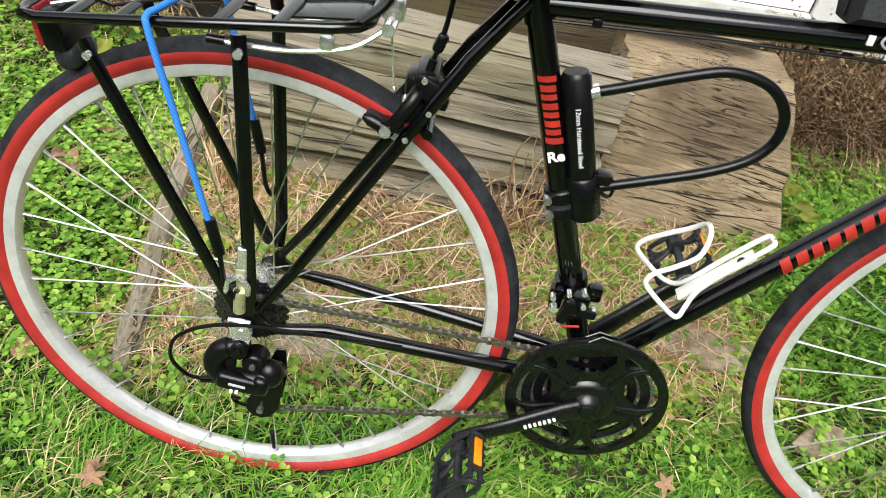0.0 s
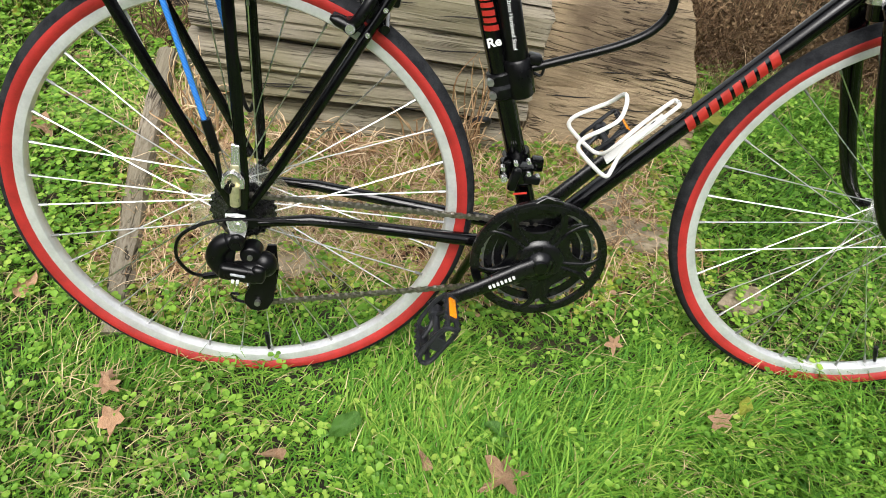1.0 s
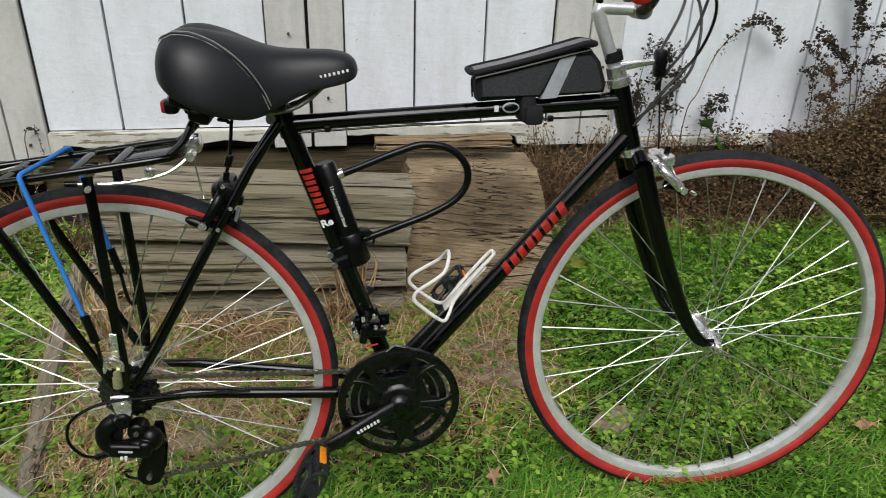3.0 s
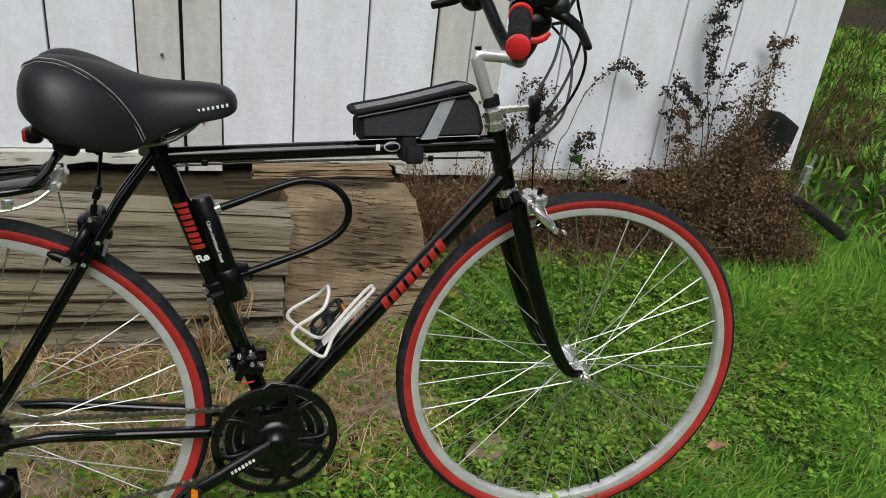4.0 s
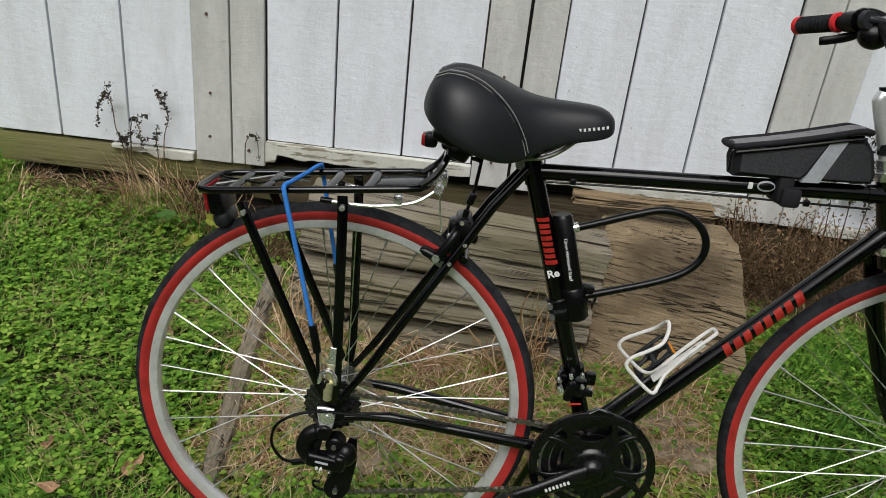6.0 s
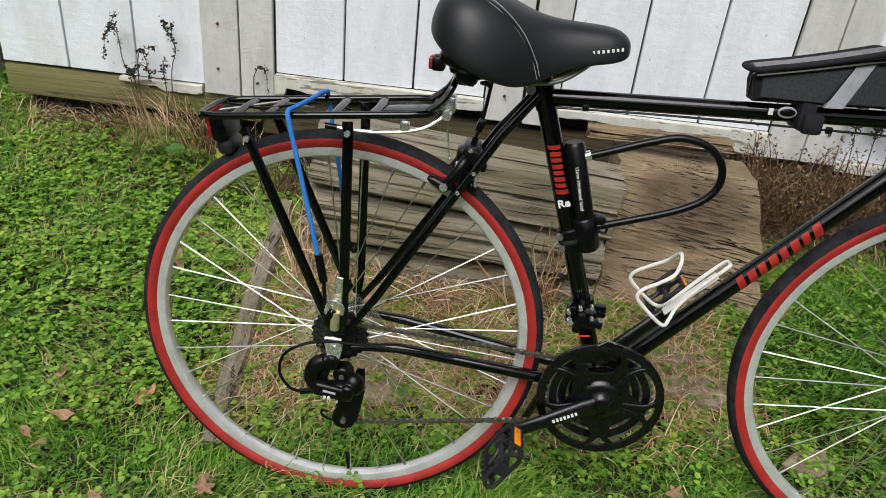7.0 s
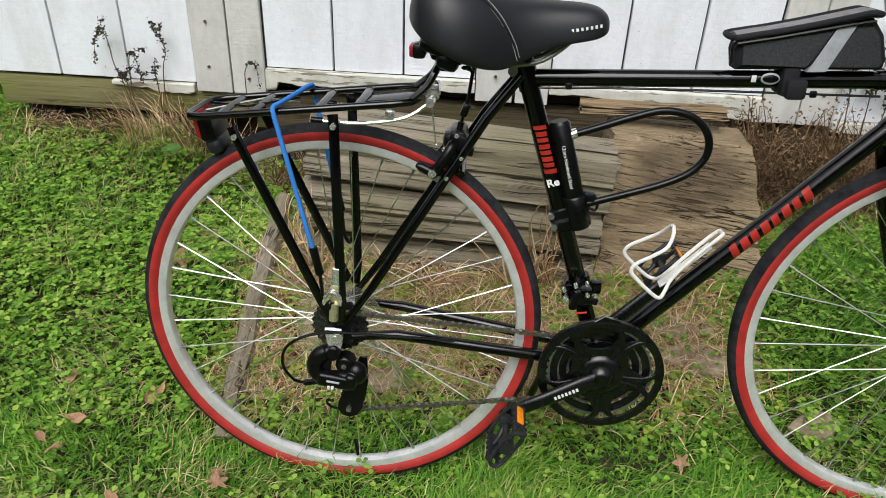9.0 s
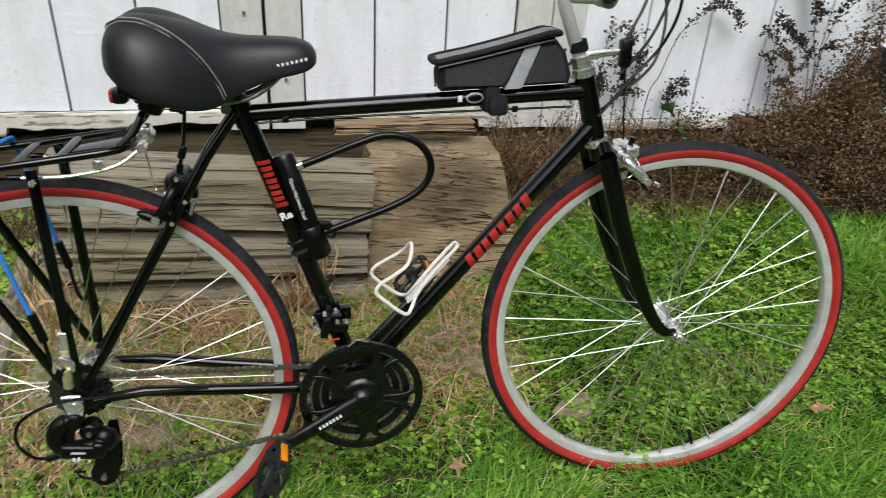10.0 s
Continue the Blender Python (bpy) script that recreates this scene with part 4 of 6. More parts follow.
        part("rear_strut", sweep([(-.143, s * .072, .698), (-.138, s * .074, .684), (-.020, s * .076, .412), (-.004, s * .075, .376)], .0080, 12, flat=.45), M_BLACK, rack)
        part("front_strut", sweep([(.010, s * .070, .722), (.012, s * .074, .702), (.013, s * .076, .412), (.008, s * .075, .372)], .0080, 12, flat=.45), M_BLACK, rack)
        part("stay_rod", sweep(curve_points([(-.012, s * .055, .708), (.05, s * .050, .705), (.115, s * .046, .715), (.152, s * .034, .738)], 5), .0030, 8), M_CHROME, rack, "bent chrome stay rod")
        part("rod_cap", rod((-.026, s * .055, .709), (-.008, s * .055, .708), .0050, 10), M_SATIN, rack)
        part("rod_clamp", block((.014, .012, .016), (.092, s * .046, .718), .003), M_CHROME, rack)
        part("rod_end", rod((.152, s * .024, .738), (.152, s * .048, .738), .0072, 10), M_CHROME, rack)
    part("fender_plate", block((.022, .028, .026), (.152, 0, .748), .004), M_CHROME, rack)
    part("thin_rod", sweep([(.152, -.022, .738), (.156, -.024, .70), (.160, -.024, .665)], .0014, 6), M_CHROME, rack)
    rl = part("rack_reflector", block((.024, .072, .044), (-.198, 0, .684), .006, (0, -8, 0)), M_SATIN, rack, "black housing with a red reflector")
    part("lens", block((.007, .070, .042), (-.2125, 0, .687), .004, (0, -8, 0)), M_RED_LENS, rl, "red reflector lens")
    part("housing", block((.030, .054, .030), (-.192, 0, .652), .012, (0, -12, 0), 3), M_PEDAL, rl)
    # yellow zinc axle hanger and shackle beside the dropout
    part("axle_hanger", merge(rod(A + V((.000, -.080, .036)), A + V((.002, -.080, .068)), .0078, 12), block((.013, .008, .036), A + V((.004, -.078, .082)), .003)), M_BRASS, bike, "yellow zinc-plated coupling at the axle")
    part("shackle", sweep(curve_points([A + V((-.013, -.084, .066)), A + V((-.012, -.084, .080)), A + V((.000, -.084, .090)), A + V((.012, -.084, .080)), A + V((.012, -.084, .066))], 5), .0036, 8), M_CHROME, bike)
    part("link", prism([(A.x - .003, A.z + .084), (A.x + .011, A.z + .088), (A.x + .012, A.z + .128), (A.x + .002, A.z + .130)], .005, .001, at=-.078), M_CHROME, bike)
    # brakes
    def caliper(base, tone, name, s1):
        c = part(name, merge(block((.040, .040, .034), base + V((.002, 0, .004)), .008), block((.026, .062, .020), base + V((.006, 0, .018)), .006)), M_SATIN if tone else M_CHROME, bike, "black brake caliper" if tone else "chrome brake caliper")
        for s in (-1, 1):
            part("arm", sweep(curve_points([base + V((0, s * .010, .010)), base + V((-.004, s * .034, .004)), base + V(s1) * .6 + V((0, s * .040, 0)), base + V(s1) + V((0, s * .036, 0))], 5), [.008] * 16, 10), M_SATIN if tone else M_CHROME, c)
            part("brake_pad", block((.044, .010, .012), base + V(s1) + V((-.004, s * .020, 0)), .003, (0, 20, 0)), M_RUBBER, c)
            part("pad_nut", merge(rod(base + V(s1) + V((0, s * .026, 0)), base + V(s1) + V((0, s * .048, 0)), .0065, 12), rod(base + V(s1) + V((.022, s * .03, -.008)), base + V(s1) + V((.022, s * .044, -.008)), .0035, 10)), M_CHROME, c)
            part("pad_washer", rod(base + V(s1) + V((0, s * .024, 0)), base + V(s1) + V((0, s * .040, 0)), .0098, 16), M_SATIN, c)
        part("spring_wire", sweep(curve_points([base + V((.012, -.020, .012)), base + V((.020, -.030, -.010)), base + V((.0, -.034, -.024))], 4), .0014, 6), M_CHROME, c)
        part("adjuster", rod(base + V((.004, -.016, .016)), base + V((.010, -.016, .040)), .0050, 10), M_SATIN, c)
        return c
    rb = V((.188, 0, .664))
    for p, size, rot in (((.010, -.026, .010), (.030, .014, .024), 30), ((-.006, -.030, -.010), (.020, .012, .030), -20), ((.022, -.020, -.004), (.018, .016, .016), 10)):
        part("brake_arm_plate", block(size, rb + V(p), .004, (0, rot, 0)), M_SATIN, bike)
    for p in ((-.014, -.040, .000), (.012, -.040, -.012), (.004, -.036, .022)):
        part("brake_bolt", rod(rb + V(p), rb + V(p) + V((0, .010, 0)), .0034, 10), M_CHROME, bike)
    part("pad_holder", sweep([rb + V((-.058, -.034, -.026)), rb + V((-.050, -.034, -.029)), rb + V((-.026, -.034, -.040))], [.003, .0075, .0085], 12), M_SATIN, bike, "black tapered brake pad holder")
    caliper(rb, True, "rear_brake", (-.032, 0, -.036))
    part("rear_brake_cable", sweep(curve_points([(.198, -.016, .704), (.206, -.014, .735), (.212, -.008, .775), (.216, -.004, .800)], 6), .0028, 8), M_SATIN, bike)
    part("cable_clip", block((.012, .012, .022), (.203, -.015, .722), .004, (0, 20, 0)), M_SATIN, bike)
    caliper(V((.905, 0, .668)), False, "front_brake", (.030, 0, -.030))
    # stem and handlebar
    q0 = HT + hd * .006
    corner = HT + hd * .118 + V((-.012, 0, 0))
    clamp = V((.853, 0, corner.z - .003))
    part("headset_nut", rod(HT + hd * .004, HT + hd * .026, .0165, 8), M_CHROME, bike, "worn chrome headset locknut")
    part("cable_hanger", sweep([HT + hd * .024, HT + V((.030, 0, .028)), HT + V((.062, 0, .030))], [.0095, .0065, .0045], 10, flat=.6), M_CHROME, bike)
    stem = part("stem", sweep([q0, corner.lerp(q0, .12), corner.lerp(q0, .04), corner + V((.003, 0, .0005)), corner + V((.011, 0, .001)), clamp], [.0110, .0106, .0104, .0100, .0098, .0098], 18), M_ALLOY, bike, "brushed alloy quill stem")
    part("rubber_collar", rod(HT + hd * .034, HT + hd * .050, .0145, 16), M_RUBBER, bike)
    part("stem_clamp", rod(clamp + V((0, -.018, 0)), clamp + V((0, .018, 0)), .0142, 20), M_STEEL, stem)
    part("stem_bolt", rod(corner + V((.004, 0, .008)), corner + V((.003, 0, .014)), .006, 8), M_SATIN, stem)
    left = curve_points([clamp, (.856, .045, .938), (.852, .09, .968), (.842, .135, 1.012), (.824, .172, 1.036), (.796, .198, 1.030), (.757, .292, 1.018)], 8)
    right = curve_points([clamp, (.848, -.045, .938), (.840, -.09, .962), (.826, -.130, .992), (.804, -.160, 1.008), (.774, -.198, 1.006), (.731, -.298, .967)], 8)
    bar = part("handlebar", sweep(left[::-1] + right[1:], .0112, 14, up=(0, 0, 1)), M_SATIN, bike, "black riser handlebar with red-ended grips")
    for pts, s in ((left, 1), (right, -1)):
        a, b = pts[-8], pts[-1]
        d = (b - a).normalized()
        m = int((b - a).length / .0028)
        g = part("grip", sweep([a.lerp(b, i / m) for i in range(m + 1)], [.0136 + (.0014 if i % 3 else -.0006) for i in range(m + 1)], 18), M_RUBBER, bar, "ribbed black rubber grip")
        part("grip_end", sweep([b - d * .010, b - d * .006, b + d * .001, b + d * .003], [.0140, .0156, .0156, .0125], 20), M_RED_PLASTIC, g, "red end cap")
        part("grip_ring", rod(a - d * .001, a + d * .007, .0165, 20), M_RED_PLASTIC, g, "red ring")
        c = a - d * .026
        lev = part("brake_lever", rod(c - d * .012, c + d * .012, .0165, 18), M_SATIN, bar, "black brake lever and shifter")
        part("lever_bracket", sweep(curve_points([c + V((.008, 0, .008)), c + V((.026, s * .004, .014)), c + V((.046, s * .004, .010)), c + V((.058, s * .002, .002))], 5), [.012] * 4 + [.0095] * 8 + [.011] * 4, 12, flat=.8), M_SATIN, lev)
        part("pivot_housing", ball(c + V((.056, s * .002, .004)), .0135, (1.15, .85, 1.0)), M_PEDAL, lev)
        part("pivot_screw", rod(c + V((.058, s * .002, .014)), c + V((.058, s * .002, .019)), .0042, 10), M_STEEL, lev)
        part("shifter_pod", ball(c + V((.030, -s * .022, -.020)), .023, (1.15, .85, .95), 20, 14), M_SATIN, lev, "black shifter pod")
        part("shifter_cover", block((.034, .030, .012), c + V((.026, -s * .022, .004)), .005, (0, 8, 0), 3), M_PEDAL, lev)
        part("clamp_band", rod(c - d * .030 - d * .006, c - d * .030 + d * .006, .0155, 18), M_PEDAL, lev)
        if s < 0:
            part("shifter_button", sweep(curve_points([c + V((.016, -s * .020, -.042)), c + V((.034, -s * .014, -.044)), c + V((.052, -s * .012, -.034))], 5), [.003] + [.0055] * 8 + [.003] * 2, 10, flat=.7), M_RED_PLASTIC, lev, "red thumb button")
        if s < 0:
            lp = [c + V((.034, .004, .000)), c + V((.062, -.006, -.010)), c + V((.074, -.034, -.026)), c + V((.072, -.066, -.046))]
        else:
            lp = [c + V((.022, .004, -.004)), c + V((.014, .010, -.020)), c + V((-.010, .020, -.030)), c + V((-.034, .030, -.036))]
        part("lever_blade", sweep(curve_points(lp, 5), [.008] * 10 + [.0075] * 5 + [.006], 10, flat=.7), M_SATIN, lev)
        part("barrel_adjuster", rod(c + V((.040, -s * .004, .006)), c + V((.060, -s * .008, .008)), .0052, 10), M_CHROME, lev)
    def cable(name, pts, r=.0026):
        part(name, sweep(curve_points(pts, 9), r, 8), M_SATIN, bike, "black cable housing")
    cable("brake_cable", [(.86, .15, 1.036), (.92, .11, 1.036), (.955, .06, 1.000), (.935, .02, .93), (.895, .0, .865)])
    cable("brake_cable", [(.868, -.14, 1.004), (.905, -.10, 1.035), (.935, -.05, 1.050), (.965, .02, 1.02), (.985, .03, .96), (.95, .02, .87), (.885, -.008, .81)])
    cable("gear_cable", [(.845, -.12, .985), (.905, -.09, .985), (.955, -.05, .93), (.955, -.01, .86), (.90, -.012, .80), (.850, -.016, .745)])
    cable("gear_cable", [(.852, .14, 1.020), (.93, .13, 1.000), (.99, .08, .93), (.965, .03, .83), (.90, .014, .775), (.850, .016, .735)])
    cable("front_brake_wire", [(.893, 0, .855), (.898, .0, .80), (.905, .0, .70)], .0016)
    part("cable_pinch", merge(block((.020, .020, .046), (.894, 0, .842), .006), rod((.894, 0, .80), (.894, 0, .86), .005)), M_SATIN, bike)
    tg = V((HTX - .02, -.013, HTZ - .052))
    cable("top_cable", [(STX + .02, -.012, STZ - .024), (STX + .2, -.013, STZ - .020), tg], .0018)
    for d in (.065, .42):
        part("cable_stop", block((.010, .006, .010), (STX + d, -.013, STZ - .020), .002), M_SATIN, bike)
    # bottle cage on the down tube
    half_loop = [(.612, .545, -.005), (.606, .541, -.011), (.572, .505, -.012), (.542, .468, -.014), (.530, .448, -.024), (.521, .441, -.036), (.508, .447, -.038), (.482, .470, -.037), (.469, .486, -.037),
                 (.476, .500, -.036), (.500, .514, -.035), (.522, .528, -.030), (.532, .545, -.016)]
    pts = [(x, y, z) for x, z, y in half_loop] + [(.534, 0, .553)] + [(x, -y, z) for x, z, y in half_loop[::-1]] 
    cage = part("bottle_cage", sweep(curve_points(pts, 4, closed=True), .0032, 8, closed=True), M_WHITE, bike, "white wire bottle cage")
    part("cage_plate", block((.105, .020, .0035), (.567, 0, .478), .001, (0, -46, 0)), M_WHITE, cage).location = (-.006, 0, .007)
    cage.location = (.010, 0, -.012)
    for x, z in ((.545, .455), (.592, .506)):
        part("cage_bolt", rod((x - .004, 0, z + .002), (x - .008, 0, z + .006), .005, 8), M_SATIN, cage)
    part("pump_peg", block((.030, .016, .012), (.560, .0, .425), .003, (0, -46, 0)), M_SATIN, bike)
    # left-side kickstand, folded out to the ground
    part("kickstand", sweep([BB + V((-.055, .030, -.005)), BB + V((-.085, .075, -.10)), BB + V((-.120, .165, -.275))], [.010, .008, .007], 10), M_BLACK, bike, "black kickstand leg")


def smooth_step(a, b, x):
    t = min(max((x - a) / (b - a), 0), 1)
    return t * t * (3 - 2 * t)


def carried_things(BIKE, ST, BB):
    """What hangs on the bicycle but is not fixed to it: lock, frame bag, elastic cord."""
    V = Vector
    body = part("bicycle_lock", sweep([(.347, -.004, .708), (.348, -.004, .703), (.390, -.004, .548), (.391, -.004, .543)], [.013, .0165, .0165, .013], 24), M_SATIN)
    body.matrix_world = BIKE
    tagged(body, "black steel bicycle U-lock held against the seat tube", "lock")
    part("shackle", sweep(curve_points([(.355, -.004, .682), (.40, -.004, .697), (.46, -.004, .718), (.505, -.004, .729), (.548, -.004, .720), (.573, -.004, .694), (.576, -.004, .662), (.556, -.004, .634), (.515, -.004, .612), (.45, -.004, .590), (.380, -.004, .568)], 6), .0061, 14), M_SATIN, body, "rubber-coated bent shackle")
    ax = (BB - ST).normalized()
    mid = ST + ax * .232
    fwd = V((-ax.z, 0, ax.x)) * (1 if -ax.z > 0 else -1)
    la = (V((.390, -.004, .548)) - V((.348, -.004, .703))).normalized()
    foot = V((.389, -.004, .552))
    part("bracket", merge(sweep([mid - ax * .006, mid - ax * .004, mid + ax * .030, mid + ax * .032], [.0175, .0195, .0195, .0175], 20),
                          sweep([foot - la * .038, foot - la * .035, foot + la * .014, foot + la * .018], [.0175, .0200, .0200, .0170], 20),
                          block((.034, .022, .028), (mid + foot) / 2 + ax * .010, .004, (0, 16, 0))), M_SATIN, body, "black clamp bracket round the tube")
    part("bracket_strap", sweep([mid + ax * .010, mid + ax * .016], .0202, 20), M_RUBBER, body)
    part("bracket_lever", block((.020, .018, .014), foot - la * .030 + fwd * .024, .004, (0, 10, 0)), M_SATIN, body)
    part("lever_loop", sweep(curve_points([foot - la * .030 + fwd * .030, foot - la * .018 + fwd * .036, foot - la * .004 + fwd * .030, foot - la * .010 + fwd * .020], 5), .0022, 8), M_SATIN, body)
    for d in (.002, .022):
        part("bracket_bolt", rod(mid + fwd * -.016 + ax * d + V((0, -.020, 0)), mid + fwd * -.016 + ax * d + V((0, -.010, 0)), .0052, 8), M_STEEL, body)
    part("shackle_collar", rod((.366, -.004, .686), (.376, -.004, .690), .0082, 12), M_CHROME, body)
    a, b = V((.349, -.004, .700)), V((.386, -.004, .563))
    rot, o = on_tube(a, b, .20, r=.0170)
    lettering("lettering", "12mm Hardened Steel", .0056, Matrix.Translation(o) @ rot @ Matrix.Translation((0, -.0035, 0)), M_DECAL_WHITE, body, width=.070)
    # frame bag
    out = [(.592, .796), (.796, .802), (.799, .815), (.788, .850), (.770, .872), (.735, .868), (.640, .849), (.590, .840), (.587, .822)]
    bag = part("frame_bag", prism(out, .052, .010), M_FABRIC)
    bag.matrix_world = BIKE
    tagged(bag, "small black fabric bag strapped on the top tube", "bag")
    top = [(.586, .842), (.612, .847), (.640, .852), (.690, .863), (.735, .874), (.760, .880), (.772, .879)]
    bm = bmesh.new()
    arch = []
    for x, z in top:
        arch.append([bm.verts.new((x, .026 * math.sin(radians(a)), z - .006 + .011 * math.cos(radians(a)))) for a in range(-90, 91, 15)])
    for a, b in zip(arch[:-1], arch[1:]):
        for k in range(len(a) - 1):
            bm.faces.new((a[k], a[k + 1], b[k + 1], b[k]))
    bm.faces.new(arch[0])
    bm.faces.new(arch[-1])
    part("lid", bm, M_BAG_GREY, bag, "padded grey lid with a black zipped edge")
    edge = [(x, -.0275, z) for x, z in top] + [(.778, -.015, .878), (.779, .015, .878)] + [(x, .0275, z) for x, z in top[::-1]] + [(.581, .014, .841), (.581, -.014, .841)]
    part("lid_edge", sweep(curve_points(edge, 4, closed=True), .0046, 10, closed=True, up=(0, 0, 1)), M_FABRIC, bag, "thick black piped edge")
    part("zip", sweep([(.586, -.029, .834), (.640, -.029, .844), (.735, -.029, .864), (.768, -.029, .870)], .0022, 6), M_SATIN, bag)
    part("side_panel", prism([(.716, .804), (.788, .806), (.790, .814), (.780, .848), (.768, .862), (.746, .860)], .0532, .001), M_BAG_MESH, bag, "dark grey mesh side panel")
    part("side_panel", prism([(.598, .804), (.688, .803), (.716, .855), (.640, .840), (.596, .832)], .0530, .001), M_BAG_MESH, bag)
    part("reflective_strip", prism([(.690, .797), (.716, .798), (.746, .866), (.720, .860)], .0546, .0005), M_REFLECTIVE, bag, "grey reflective diagonal strip")
    part("zip_pull", sweep(curve_points([(.586, -.026, .840), (.580, -.028, .834), (.580, -.028, .818), (.581, -.026, .806)], 5), .0016, 6), M_SATIN, bag, "black cord zip pull")
    part("strap", merge(block((.026, .050, .046), (.672, 0, .782), .008), block((.030, .014, .030), (.680, -.026, .772), .006)), M_FABRIC, bag)
    part("badge", ball((.645, -.0155, .784), .0092, (1.5, .25, .95)), M_REFLECTIVE, bag, "plain oval grey badge")
    part("badge_face", ball((.645, -.0170, .784), .0072, (1.6, .22, .8)), M_SATIN, bag)
    for x in (.622, .664):
        part("decal_bar", block((.007, .002, .010), (x, -.0145, .783), .0005), M_DECAL_WHITE, bag)
    # elastic cord over the rack
    zr = lambda x: .7285 + .10 * x
    near = [(-.026, -.084, .500), (-.050, -.082, .610), (-.074, -.078, .712), (-.078, -.070, .729), (-.072, -.055, .732), (-.062, .0, .734), (-.052, .058, .736), (-.050, .072, .722), (-.038, .080, .64), (-.022, .082, .545)]
    cord = part("elastic_cord", sweep(curve_points(near, 6), .0037, 10), M_BLUE)
    cord.matrix_world = BIKE
    tagged(cord, "blue woven elastic cord stretched over the rear rack", "cord")
    for s, p in ((-1, near[0]), (1, near[-1])):
        p = V(p)
        part("hook", merge(rod(p + V((-.001, 0, .012)), p + V((.008, 0, -.034)), .0068, 10), sweep(curve_points([p + V((.008, 0, -.034)), p + V((.012, 0, -.080)), p + V((.020, 0, -.096)), p + V((.026, 0, -.084))], 5), .0032, 8)), M_SATIN, cord, "black plastic hook end")
    return body, bag, cord


def ground_height(x, y):
    """The lawn: level under the wheels, rising gently to the shed."""
    t = min(max((y + .05) / .62, 0.0), 1.0)
    base = .022 * max(-2.0, min(x, 3.0)) + .115 * t * t * (3 - 2 * t)
    base += .095 * smooth01((y - .5) / .5) * smooth01((-.42 - x) / .25)
    base -= .034 * smooth01((x + .10) / .25) * smooth01((1.15 - x) / .25) * smooth01((y - .22) / .25) * smooth01((1.0 - y) / .2)
    return base + .010 * noise.noise((x * 2.3, y * 2.3, .4)) + .004 * noise.noise((x * 9, y * 9, 2.0)) - .004


def smooth01(t):
    t = min(max(t, 0.0), 1.0)
    return t * t * (3 - 2 * t)


def build_ground():
    xs = [-60, -25, -12, -6, -4] + [-3 + .05 * i for i in range(131)] + [4.5, 6, 12, 25, 60]
    ys = [-60, -25, -12, -6, -3] + [-2 + .05 * i for i in range(101)] + [4, 6, 12, 25, 60]
    bm = bmesh.new()
    grid = [[bm.verts.new((x, y, ground_height(x, y))) for x in xs] for y in ys]
    for j in range(len(ys) - 1):
        for i in range(len(xs) - 1):
            bm.faces.new((grid[j][i], grid[j][i + 1], grid[j + 1][i + 1], grid[j + 1][i]))
    tagged(part("ground", bm, M_SOIL), "uneven lawn soil with thatch under the grass", "ground", kind="structure")


def build_backdrop():
    """A far dark ring all round, unseen, added to cut low light and darken reflections."""
    bm = bmesh.new()
    rows = []
    n = 180
    for k in range(n):
        q = 2 * math.pi * k / n
        r = 13 + 1.2 * noise.noise((math.cos(q) * 3, math.sin(q) * 3, 1.0))
        h = 5.2 + 1.6 * noise.noise((math.cos(q) * 5, math.sin(q) * 5, 4.0))
        rows.append([bm.verts.new(((r + .5 * noise.noise((k * .7, j * 1.3, 2.0))) * math.cos(q) + .6, (r + .5 * noise.noise((k * .7, j * 1.3, 2.0))) * math.sin(q), -.2 + h * j / 8)) for j in range(9)])
    for k in range(n):
        a, b = rows[k], rows[(k + 1) % n]
        for j in range(8):
            bm.faces.new((a[j], b[j], b[j + 1], a[j + 1]))
    tagged(part("backdrop", bm, M_BACKDROP), "unseen dark green ring added to cut low light and reflections", "hedge", kind="structure")


def straw_share(x, y):
    """How far the dry bare patch before the timbers has taken over the lawn, 0 to 1."""
    w = .07 * noise.noise((x * 4, y * 4, 7.0))
    a = smooth01((x + .34 + w) / .12) * smooth01((.93 + w - x) / .20) * smooth01((y + w - .10) / .14) * smooth01((1.0 - y) / .1)
    return a


